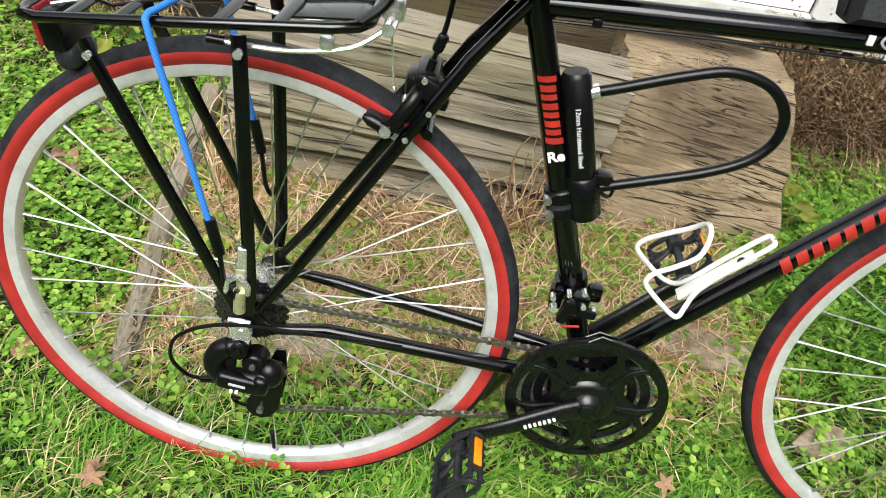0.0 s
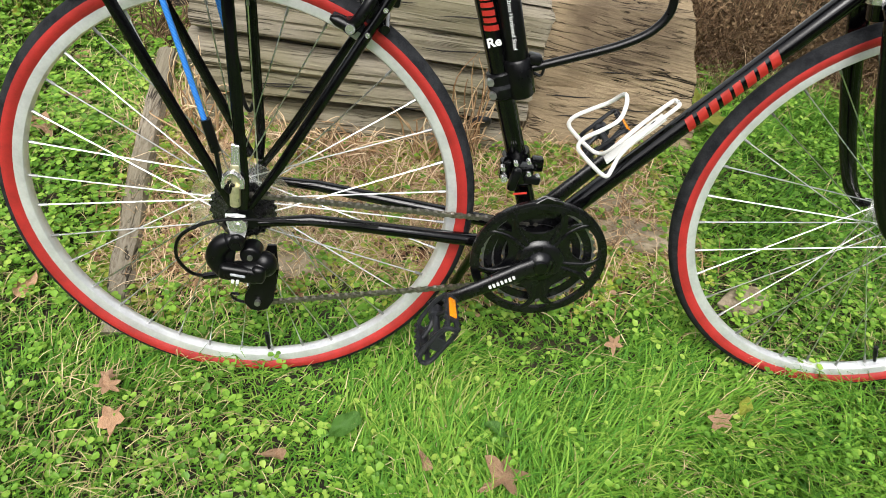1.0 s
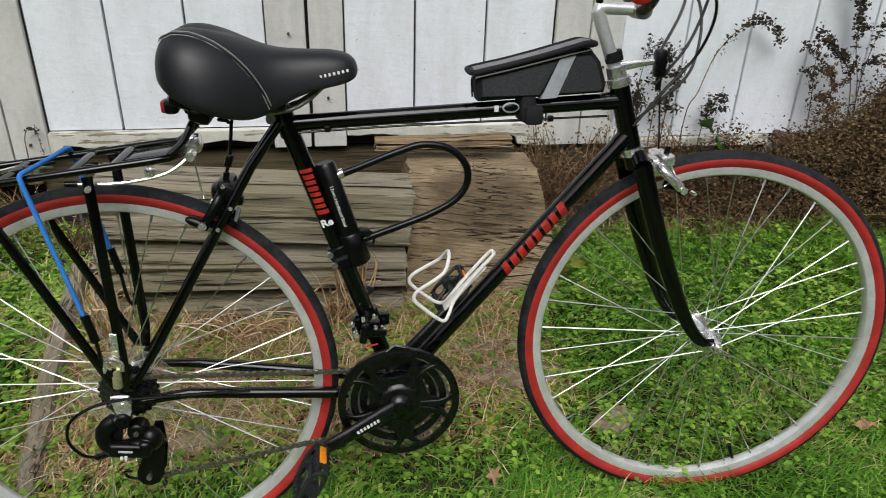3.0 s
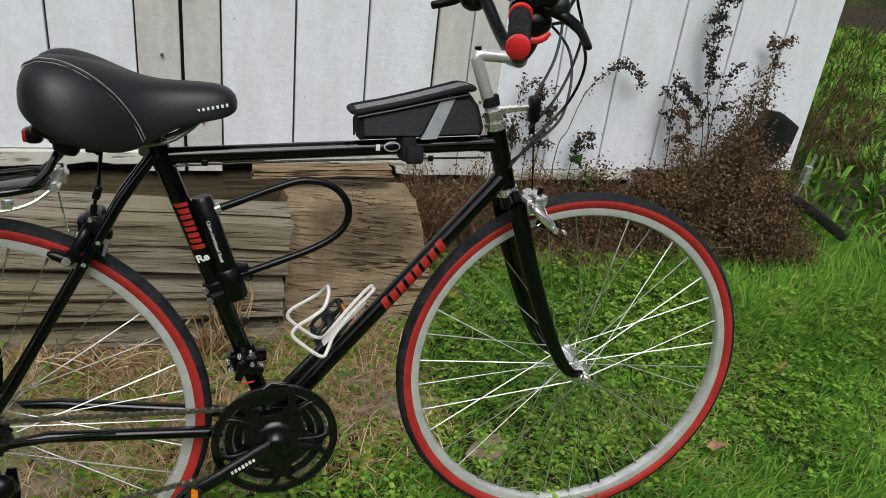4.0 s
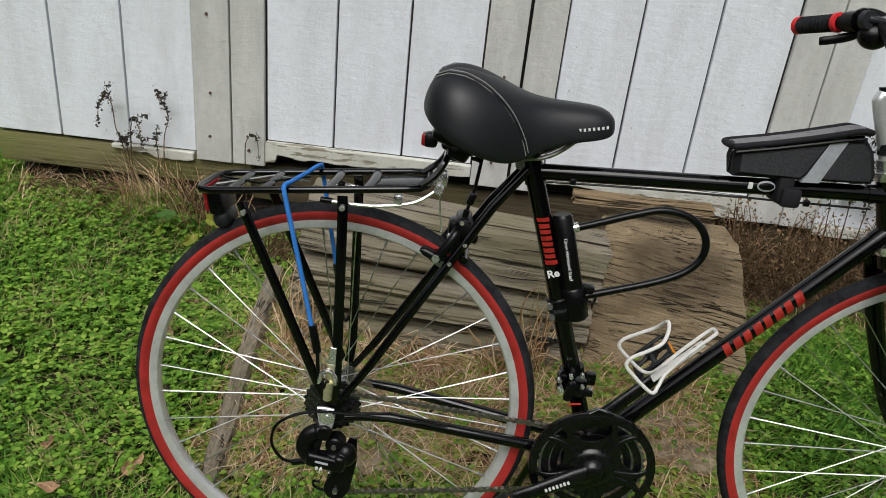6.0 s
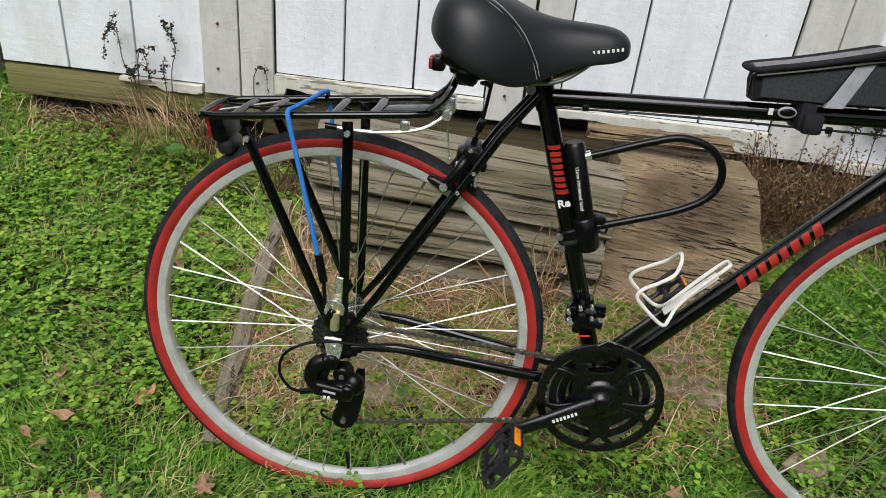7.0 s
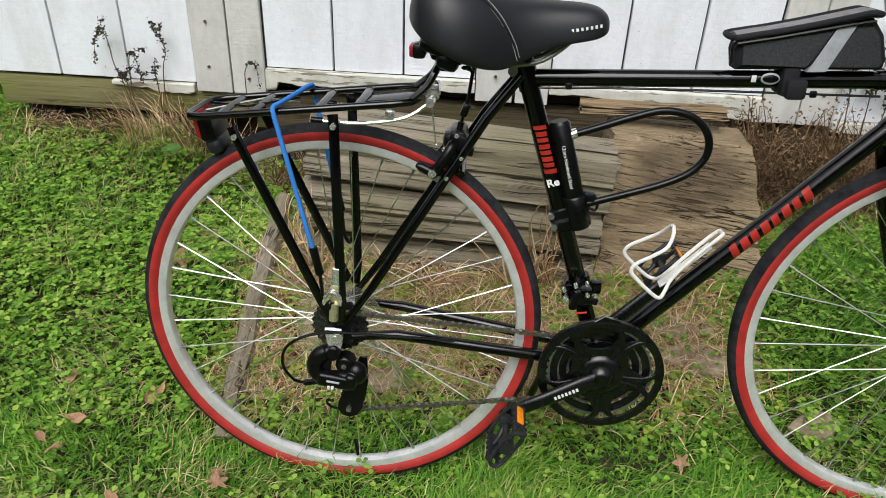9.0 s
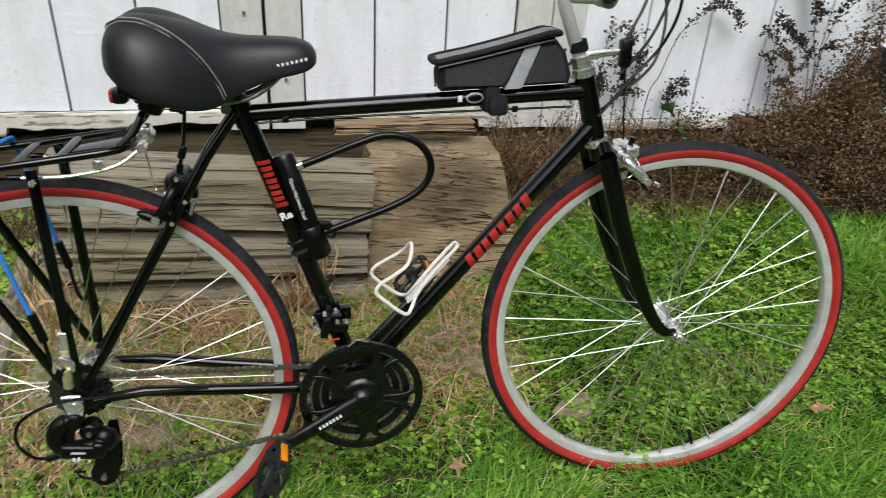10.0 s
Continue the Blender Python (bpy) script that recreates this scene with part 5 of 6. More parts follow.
def strips(name, roots, length, width, bend, mat, label, category, seed, lean=.5, kind="stuff", flat=False, wild=False):
    """Many blades in one mesh, each a tapered strip of three joints bending over."""
    rng = np.random.default_rng(seed)
    n = len(roots)
    L = length * rng.uniform(.55, 1.25, n) * roots[:, 3]
    W = width * rng.uniform(.7, 1.3, n)
    az = np.array([5.0 * noise.noise((r[0] * 2.2, r[1] * 2.2, 5.0)) for r in roots]) - .6 + rng.normal(0, 1.0, n)
    if wild:
        az = rng.uniform(0, 2 * math.pi, n)
    ln = lean * rng.uniform(.2, 1.0, n)
    bd = bend * rng.uniform(.3, 1.2, n)
    d = np.stack([np.cos(az), np.sin(az)], 1)
    s = np.stack([-np.sin(az), np.cos(az)], 1)
    verts = np.zeros((n, 7, 3))
    ang = ln.copy()
    p = roots[:, :3].copy()
    for k, wk in enumerate((1.0, .85, .6, 0.0)):
        if k < 3:
            verts[:, 2 * k, :2] = p[:, :2] + s * (W * wk / 2)[:, None]
            verts[:, 2 * k + 1, :2] = p[:, :2] - s * (W * wk / 2)[:, None]
            verts[:, 2 * k, 2] = verts[:, 2 * k + 1, 2] = p[:, 2]
        else:
            verts[:, 6] = p
        step = L / 3
        p[:, :2] += d * (np.sin(ang) * step)[:, None]
        p[:, 2] += np.cos(ang) * step
        if flat:
            p[:, 2] = np.maximum(p[:, 2], roots[:, 2] + .002)
        ang = ang + bd / 2
    base = (np.arange(n) * 7)[:, None]
    quads = np.concatenate([base + np.array([0, 1, 3, 2]), base + np.array([2, 3, 5, 4])])
    tris = base + np.array([4, 5, 6])
    me = bpy.data.meshes.new(name)
    me.from_pydata(verts.reshape(-1, 3).tolist(), [], quads.tolist() + tris.tolist())
    me.materials.append(mat)
    me.polygons.foreach_set("use_smooth", [True] * len(me.polygons))
    return tagged(new(name, me), label, category, kind=kind)


def scatter(n, x0, x1, y0, y1, keep, seed, dz=0.0):
    """Roots (x, y, z, size) on the lawn, kept by a chance function."""
    rng = np.random.default_rng(seed)
    out = []
    for x, y, c in zip(rng.uniform(x0, x1, n), rng.uniform(y0, y1, n), rng.uniform(0, 1, n)):
        k = keep(x, y)
        if c < k:
            out.append((x, y, ground_height(x, y) + dz, 1.0))
    return np.array(out)


def clovers(name, roots, size, mat, label, category, seed, height=.03):
    """Low broad-leaved plants in one mesh: three or so small leaflets on each short stalk."""
    rng = np.random.default_rng(seed)
    V, F = [], []
    for x, y, z, s in roots:
        h = height * rng.uniform(.2, 1.3)
        a0 = rng.uniform(0, 6.28)
        cx, cy, cz = x + rng.normal(0, .004), y + rng.normal(0, .004), z + h
        for k in range(3):
            a = a0 + k * 2.09 + rng.normal(0, .2)
            r = size * rng.uniform(.4, 1.4)
            t = rng.uniform(-.35, .5)
            ca, sa = math.cos(a), math.sin(a)
            i = len(V)
            for u, w, e in ((.05, 0, 0), (.45, .42, .1), (.9, .36, .0), (1.0, 0, -.06), (.9, -.36, .0), (.45, -.42, .1)):
                V.append((cx + r * (u * ca - w * sa), cy + r * (u * sa + w * ca), cz + r * (u * t + e)))
            F.append((i, i + 1, i + 2, i + 3))
            F.append((i, i + 3, i + 4, i + 5))
    me = bpy.data.meshes.new(name)
    me.from_pydata(V, [], F)
    me.materials.append(mat)
    return tagged(new(name, me), label, category, kind="stuff")


def build_lawn():
    def tall(x, y):
        # a tuft of longer grass runs before the wheels
        return smooth01((x - .05) / .4) * smooth01((y + .75) / .2) * smooth01((.03 - y) / .2)
    def lush(x, y):
        return smooth01((x - 1.50) / .3) * smooth01((y - .10) / .3)
    def leafy(x, y):
        # where low clover has taken the place of grass
        n = smooth01((noise.noise((x * 2.4, y * 2.4, 12.0)) + .40) / .45)
        side = smooth01((-.12 - x) / .25) * smooth01((y + .16) / .2)
        return max(n * .42, side * (.42 + .40 * n)) * (1 - .75 * tall(x, y)) * (1 - .6 * lush(x, y))
    def thin(x, y):
        # little clover at the wheels' feet and on the worn lawn before the rear wheel
        return max(smooth01((y + .14) / .05) * smooth01((.10 - y) / .06), .6 * smooth01((.12 - x) / .3) * smooth01((-.10 - y) / .1))
    def keep(x, y):
        if y > WALL_Y + .02 and -1.25 < x < 2.40:
            return 0.0
        bare = .72 + .28 * smooth01((noise.noise((x * 3, y * 3, 3.0)) + .35) / .5)
        return (1 - .95 * straw_share(x, y)) * max(bare, thin(x, y)) * (1 - .62 * leafy(x, y) * (1 - thin(x, y)))
    roots = scatter(250000, -1.5, 2.6, -.92, 1.35, keep, 11)
    for r in roots:
        r[3] = .72 + .62 * tall(r[0], r[1]) + .75 * lush(r[0], r[1]) + .5 * smooth01((r[1] - .75) / .2) * smooth01((-.55 - r[0]) / .1) + .45 * noise.noise((r[0] * 5, r[1] * 5, 9))
    strips("grass", roots, .070, .0034, 1.3, M_GRASS, "bright green lawn grass of uneven length round the bicycle", "grass", 3, lean=.95)
    far = scatter(70000, -6, 7.5, -4.5, 6, lambda x, y: 1.0 if (x < -1.42 or x > 2.52 or y < -.88 or (y > 1.3 and (x < -1.3 or x > 2.45))) else 0.0, 15)
    strips("far_grass", far, .12, .020, 1.1, M_GRASS, "rough green lawn grass beyond the shed", "grass", 4)
    def kc(x, y):
        if y > WALL_Y and -1.25 < x < 2.3:
            return 0.0
        gap = smooth01((noise.noise((x * 11, y * 11, 17.0)) + .42) / .3)
        return (.24 + .76 * leafy(x, y)) * (1 - .62 * straw_share(x, y)) * (.35 + .65 * gap) * (1 - .85 * thin(x, y))
    cl = scatter(92000, -1.8, 2.4, -.95, 1.4, kc, 21)
    for r in cl:
        r[3] = .8 + .5 * noise.noise((r[0] * 7, r[1] * 7, 23.0))
    clovers("clover", cl, .0112, M_CLOVER, "low clover and small broad-leaved weeds in the lawn", "clover", 22, height=.042)
    def sprout(x, y):
        n = smooth01((noise.noise((x * 5, y * 5, 30.0)) + .02) / .22) * smooth01((noise.noise((x * 17, y * 17, 33.0)) + .25) / .3)
        return straw_share(x, y) * (.26 + n + .5 * smooth01((x - .42) / .15) * smooth01((y - .2) / .2))
    clovers("seedlings", scatter(40000, -.45, 1.25, .0, 1.05, sprout, 51), .0118, M_MOSS, "tiny yellow-green seedlings in the dry patch", "seedlings", 52, height=.022)
    st = scatter(60000, -.45, 1.15, .0, 1.05, lambda x, y: straw_share(x, y) * (.30 + .70 * smooth01((noise.noise((x * 9, y * 9, 44.0)) + .3) / .4)), 31, .004)
    for r in st:
        r[2] += random.uniform(0, .024)
        r[3] = .7 + .9 * random.random() ** 2
    strips("dry_straw", st, .068, .0022, 1.5, M_STRAW, "flattened dry straw on the bare ground before the timbers", "straw", 33, lean=1.75, flat=True, wild=True)
    th = scatter(44000, -1.6, 2.3, -.95, 1.1, lambda x, y: .12 + .55 * smooth01((noise.noise((x * 2.6, y * 2.6, 20.0)) - .05) / .25) + .75 * smooth01((.15 - x) / .3) * smooth01((.0 - y) / .15) + (.05 + 1.2 * smooth01((noise.noise((x * 4.5, y * 4.5, 41.0)) - .06) / .2)) * smooth01((-.28 - x) / .2) * smooth01((y + .05) / .2), 35, .028)
    base = scatter(6500, -1.3, 2.3, .86, 1.13, lambda x, y: .25 + .75 * smooth01((y - .93) / .1), 37)
    strips("dry_wall_grass", base, .13, .0022, 1.0, M_STRAW, "dry brown grass along the foot of the shed", "grass", 38, lean=1.0)
    stems = scatter(7000, .80, 2.2, .80, 1.06, lambda x, y: (.20 + .80 * smooth01((y - .84) / .1)) * max(smooth01((y - .93) / .05), smooth01((x - 1.35) / .15)), 46)
    for r in stems:
        r[3] = (.6 + .8 * random.random()) * (1 + .7 * smooth01((r[0] - .86) / .1) * smooth01((1.32 - r[0]) / .1))
    strips("dry_stems", stems, .19, .0022, 1.6, M_STEM, "tangle of dry brown weed stems along the shed", "weeds", 47, lean=1.2, wild=True)
    stalks = scatter(1500, .86, 1.75, .94, 1.05, lambda x, y: 1.0, 56)
    strips("dry_stalks", stalks, .23, .0021, .9, M_STEM, "standing dry brown stalks along the foot of the shed", "weeds", 57, lean=.75, wild=True)
    crumbs = scatter(5200, -.40, 1.05, .05, .95, lambda x, y: straw_share(x, y) * smooth01((noise.noise((x * 8, y * 8, 61.0)) + .25) / .35), 62, .006)
    clovers("leaf_litter", crumbs, .0115, M_LITTER, "crumbled brown leaf litter between the dry straw", "litter", 63, height=.016)
    tuft = scatter(260, -.82, -.48, .93, 1.06, lambda x, y: 1.0, 39)
    strips("dry_tuft", tuft, .22, .0024, .9, M_STRAW, "tall dry straw-coloured grass tuft against the shed", "grass", 40, lean=.6)
    strips("dead_grass", th, .050, .0016, .9, M_THATCH, "pale dead grass lying between the green blades", "grass", 36, lean=1.6, flat=True)


def leaf_mesh(seed, lobes):
    """A curled fallen leaf: a lobed outline on a sagging sheet with a little thickness."""
    rng = random.Random(seed)
    bm = bmesh.new()
    n = 40
    rim = []
    ph = [rng.uniform(0, 6.28) for _ in range(4)]
    for k in range(n):
        q = 2 * math.pi * k / n
        tent = 1 - abs((q * lobes / (2 * math.pi)) % 1 * 2 - 1)
        r = (.58 + .62 * tent ** 1.3 if lobes > 1 else 1) * (1 + .08 * math.sin(5 * q + ph[0]))
        x, y = r * math.cos(q), r * math.sin(q) * (.8 if lobes > 1 else .52)
        rim.append(bm.verts.new((x, y, .22 * math.sin(2 * q + ph[1]) * r + .12 * math.sin(3 * q + ph[2]))))
    mid = []
    for k in range(n):
        v = rim[k].co
        mid.append(bm.verts.new((v.x * .5, v.y * .5, v.z * .25 - .04)))
    c = bm.verts.new((0, 0, -.05))
    for k in range(n):
        j = (k + 1) % n
        bm.faces.new((rim[k], rim[j], mid[j], mid[k]))
        bm.faces.new((mid[k], mid[j], c))
    bmesh.ops.solidify(bm, geom=bm.faces[:], thickness=.02)
    s = sweep([(-.95, 0, -.02), (-1.3, .05, .06), (-1.6, .02, .12)], [.035, .03, .025], 5)
    return merge(bm, s)


def build_fallen_leaves():
    # x, y, size, turn, lobes, kind (0 brown, 1 yellow-green)
    spots = [(.414, -.242, .078, 40, 5, 0), (-.194, -.156, .054, 100, 5, 0), (.061, -.213, .036, 10, 1, 0), (.791, -.134, .046, 200, 5, 0), (.845, -.109, .048, 60, 1, 1),
             (.408, -.16, .042, 150, 1, 2), (.165, -.158, .060, 30, 1, 2), (.640, .026, .035, 80, 5, 0), (-.225, -.074, .032, 260, 5, 0), (.291, -.221, .034, 300, 1, 0),
             (-.421, .126, .060, 75, 1, 0), (-.548, .034, .040, 20, 1, 0), (-.595, -.016, .032, 150, 1, 0), (-.554, -.045, .030, 220, 1, 0), (-.219, -.091, .036, 10, 5, 0),
             (-.395, -.147, .050, 310, 5, 0), (-.935, 1.02, .030, 95, 1, 0), (-.50, .50, .070, 130, 5, 0), (-.80, .29, .055, 30, 1, 2), (-.61, .15, .040, 60, 1, 0),
             (.05, .52, .050, 330, 1, 0), (1.40, .98, .060, 15, 5, 0), (1.461, .049, .055, 200, 5, 0), (1.998, .494, .040, 70, 1, 0), (2.128, .342, .045, 140, 5, 0),
             (2.204, .333, .050, 10, 1, 1), (1.798, .264, .050, 190, 1, 1), (2.051, .396, .036, 20, 1, 0), (1.02, .90, .055, 220, 5, 0), (1.64, .156, .040, 45, 1, 0),
             (-.47, .62, .060, 20, 5, 0), (.93, .62, .050, 110, 1, 1), (.98, .58, .045, 20, 1, 1), (.24, .14, .03, 75, 1, 0), (.63, .30, .03, 200, 1, 0), (.062, .50, .055, 25, 1, 0), (-.508, .78, .045, 140, 5, 0), (-.894, .96, .045, 60, 1, 0), (1.628, .80, .080, 100, 5, 0), (1.804, .263, .045, 35, 1, 0), (1.951, .459, .055, 200, 5, 0), (.02, .47, .05, 300, 5, 0), (-.53, .52, .05, 80, 1, 0)]
    for i, (x, y, s, turn, lobes, colour) in enumerate(spots):
        mat = (M_DEAD_LEAF, M_YELLOW_LEAF, M_GREEN_LEAF)[colour]
        bm = leaf_mesh(i % 7, lobes)
        ob = part("fallen_leaf" if colour != 2 else "broad_leaf", bm, mat, None)
        up = (.056 if y < .1 else .036) if straw_share(x, y) < .5 else .018
        ob.matrix_world = pose(x, y, ground_height(x, y) + up, random.uniform(-18, 18), random.uniform(-18, 18), turn) @ Matrix.Scale(s / 2, 4)
        tagged(ob, ("curled brown fallen maple leaf lying on the grass", "yellowing green leaf lying among the grass", "broad green weed leaf growing in the lawn")[colour] if lobes > 1 or colour else "small dry brown fallen leaf on the grass", "leaf", "leaves on the lawn")


# ---- shed and timbers ----
def build_shed():
    y = WALL_Y
    x0, x1 = -1.25, 2.42
    H = 2.35
    core = part("wall_south", block((x1 - x0 - .01, .06, H - WALL_Z), ((x0 + x1) / 2, y + .055, (H + WALL_Z) / 2 + .02), .002), M_GROOVE)
    tagged(core, "white painted vertical board wall of an old wooden shed", "wall", kind="structure")
    # grooves between boards, door edges and battens along the wall
    def board(a, b, lo, mat, name, out=0.0, thick=.018, wav=.002, top=H):
        bm = block((b - a, thick, top - lo), ((a + b) / 2, 0, 0), .0022)
        for v in bm.verts:
            v.co.z += (top + lo) / 2
            if v.co.z < lo + .01:
                v.co.z += wav * noise.noise((v.co.x * 8, lo, 3))
        ob = part(name, bm, mat, core, smooth=False)
        ob.location = (0, y + .016 - out + random.uniform(-.0015, .0015), 0)
        return ob
    left = [x0, -1.045, -.835, -.632]
    for a, b in zip(left[:-1], left[1:]):
        board(a + .003, b - .003, WALL_Z + .002, M_BOARD, "siding_board")
    board(-.629, -.523, WALL_Z - .018, M_TRIM, "door_jamb", .016)
    door = [-.421, -.222, -.020, .188]
    for a, b in zip(door[:-1], door[1:]):
        board(a + .003, b - .003, WALL_Z + .062, M_BOARD, "door_board", .002)
    board(-.519, -.424, WALL_Z - .018, M_TRIM, "door_stile", .014)
    board(.190, .296, WALL_Z - .0, M_TRIM, "door_stile", .012)
    board(.305, .398, WALL_Z - .0, M_TRIM, "door_stile", .012)
    # thin near-black strip paints the shade inside the gap between the doors
    part("door_gap_shade", block((.012, .004, H - WALL_Z), (.3005, y + .022, (H + WALL_Z) / 2), .001), M_GAP_SHADE, core, "near-black strip standing in for the shaded door gap")
    door2 = [.400, .598, .800, 1.000]
    for a, b in zip(door2[:-1], door2[1:]):
        board(a + .003, b - .003, WALL_Z + .062, M_BOARD, "door_board", .002)
    board(1.003, 1.104, WALL_Z - .012, M_TRIM, "door_stile", .014)
    board(1.107, 1.205, WALL_Z - .012, M_TRIM, "door_jamb", .016)
    right = [1.208, 1.41, 1.612, 1.814, 2.016, 2.218, x1]
    for a, b in zip(right[:-1], right[1:]):
        board(a + .003, b - .003, WALL_Z + .002, M_BOARD, "siding_board")
    # skirts along the feet of the two doors
    def rail(a, b, feet, hi, mat, name, out, seed, ragged):
        # feet: the height of the broken lower edge along the board
        def foot(x):
            for (xa, za), (xb, zb) in zip(feet[:-1], feet[1:]):
                if xa <= x <= xb:
                    return za + (zb - za) * (x - xa) / max(xb - xa, 1e-6)
            return feet[0][1] if x < feet[0][0] else feet[-1][1]
        bm = block((b - a, .024, .04), ((a + b) / 2, 0, 0), .003)
        bmesh.ops.subdivide_edges(bm, edges=[e for e in bm.edges if abs(e.verts[0].co.x - e.verts[1].co.x) > .1], cuts=90)
        for v in bm.verts:
            if v.co.z < 0:
                n = noise.noise((v.co.x * 9, seed, 0)) + .6 * noise.noise((v.co.x * 31, seed, 5))
                v.co.z += .02 + foot(v.co.x) + ragged * max(-.2, n)
            else:
                v.co.z += hi - .02
        ob = part(name, bm, mat, core, smooth=False)
        ob.location = (0, y + .010 - out, 0)
        return ob
    rail(-.421, .188, ((-.421, .368), (-.392, .369), (-.388, .398), (-.36, .396), (-.33, .386), (.188, .398)), WALL_Z + .060, M_SKIRT, "door_bottom_rail", .012, 1, .010)
    rail(.400, 1.000, ((.40, .408), (.905, .394), (.912, .368), (1.0, .362)), WALL_Z + .060, M_SKIRT, "door_bottom_rail", .012, 2, .008)
    rail(1.21, 1.75, ((1.21, WALL_Z - .03), (1.75, WALL_Z - .03)), WALL_Z + .0, M_SKIRT, "drip_board", .004, 3, .008)
    rail(-.89, -.64, ((-.89, WALL_Z - .014), (-.78, WALL_Z - .02), (-.74, WALL_Z - .034), (-.64, WALL_Z - .028)), WALL_Z - .002, M_SKIRT, "drip_board", .004, 4, .010)
    # nail heads
    for nx, nz in ((-.585, .43), (-.580, .56), (-.583, .78), (-.47, .40), (-.585, .95), (.245, .45), (.25, .70), (1.05, .62), (1.155, .60), (1.16, .45), (.35, .52)):
        part("nail_head", rod((nx, y - .014, nz), (nx, y - .008, nz), .0042, 8), M_RUST, core)
    # side wall and back, floor frame and sills
    side = part("wall_east", block((.06, 2.6, H - WALL_Z), (x1 - .031, y + 1.35, (H + WALL_Z) / 2), .002), M_BOARD)
    tagged(side, "white painted side wall of the shed", "wall", kind="structure")
    tagged(part("wall_west", block((.06, 2.6, H - WALL_Z), (x0 + .031, y + 1.35, (H + WALL_Z) / 2), .002), M_BOARD), "white painted side wall of the shed", "wall", kind="structure")
    tagged(part("roof", block((x1 - x0 + .3, 3.0, .08), ((x0 + x1) / 2, y + 1.36, H + .06), .004), M_GAP_SHADE), "dark flat roof edge of the shed", "roof", kind="structure")
    # the floor's near-black is underside shade put into its colour
    tagged(part("floor", block((x1 - x0 - .02, 2.6, .05), ((x0 + x1) / 2, y + 1.36, WALL_Z + .01), .002), M_GAP_SHADE), "shed floor frame with underside shade in its colour", "floor", kind="structure")
    sill = part("sill_beam", block((.78, .10, .092), (-.86, y + .060, WALL_Z - .0545), .006), M_SILL)
    tagged(sill, "mossy weathered sill beam under the shed wall", "beam", kind="structure")
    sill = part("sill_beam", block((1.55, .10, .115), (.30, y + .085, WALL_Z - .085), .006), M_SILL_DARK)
    tagged(sill, "dark brown sill beam under the shed doors", "beam", kind="structure")
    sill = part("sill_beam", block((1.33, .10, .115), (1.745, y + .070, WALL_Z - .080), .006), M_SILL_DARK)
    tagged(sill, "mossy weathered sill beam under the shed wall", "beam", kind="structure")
    # near-black sheet standing in for shade under the floor, skids set back behind
    tagged(part("foundation", block((x1 - x0 - .02, .04, .40), ((x0 + x1) / 2, y + .125, WALL_Z - .20), .003), M_GAP_SHADE), "near-black sheet standing in for the shade under the shed", "foundation", kind="structure")
    tagged(part("skid_beam", block((x1 - x0 - .1, .12, .30), ((x0 + x1) / 2, y + .42, WALL_Z - .16), .004), M_GAP_SHADE), "unseen near-black skid beam, shade in its colour, under the floor", "beam", kind="structure")


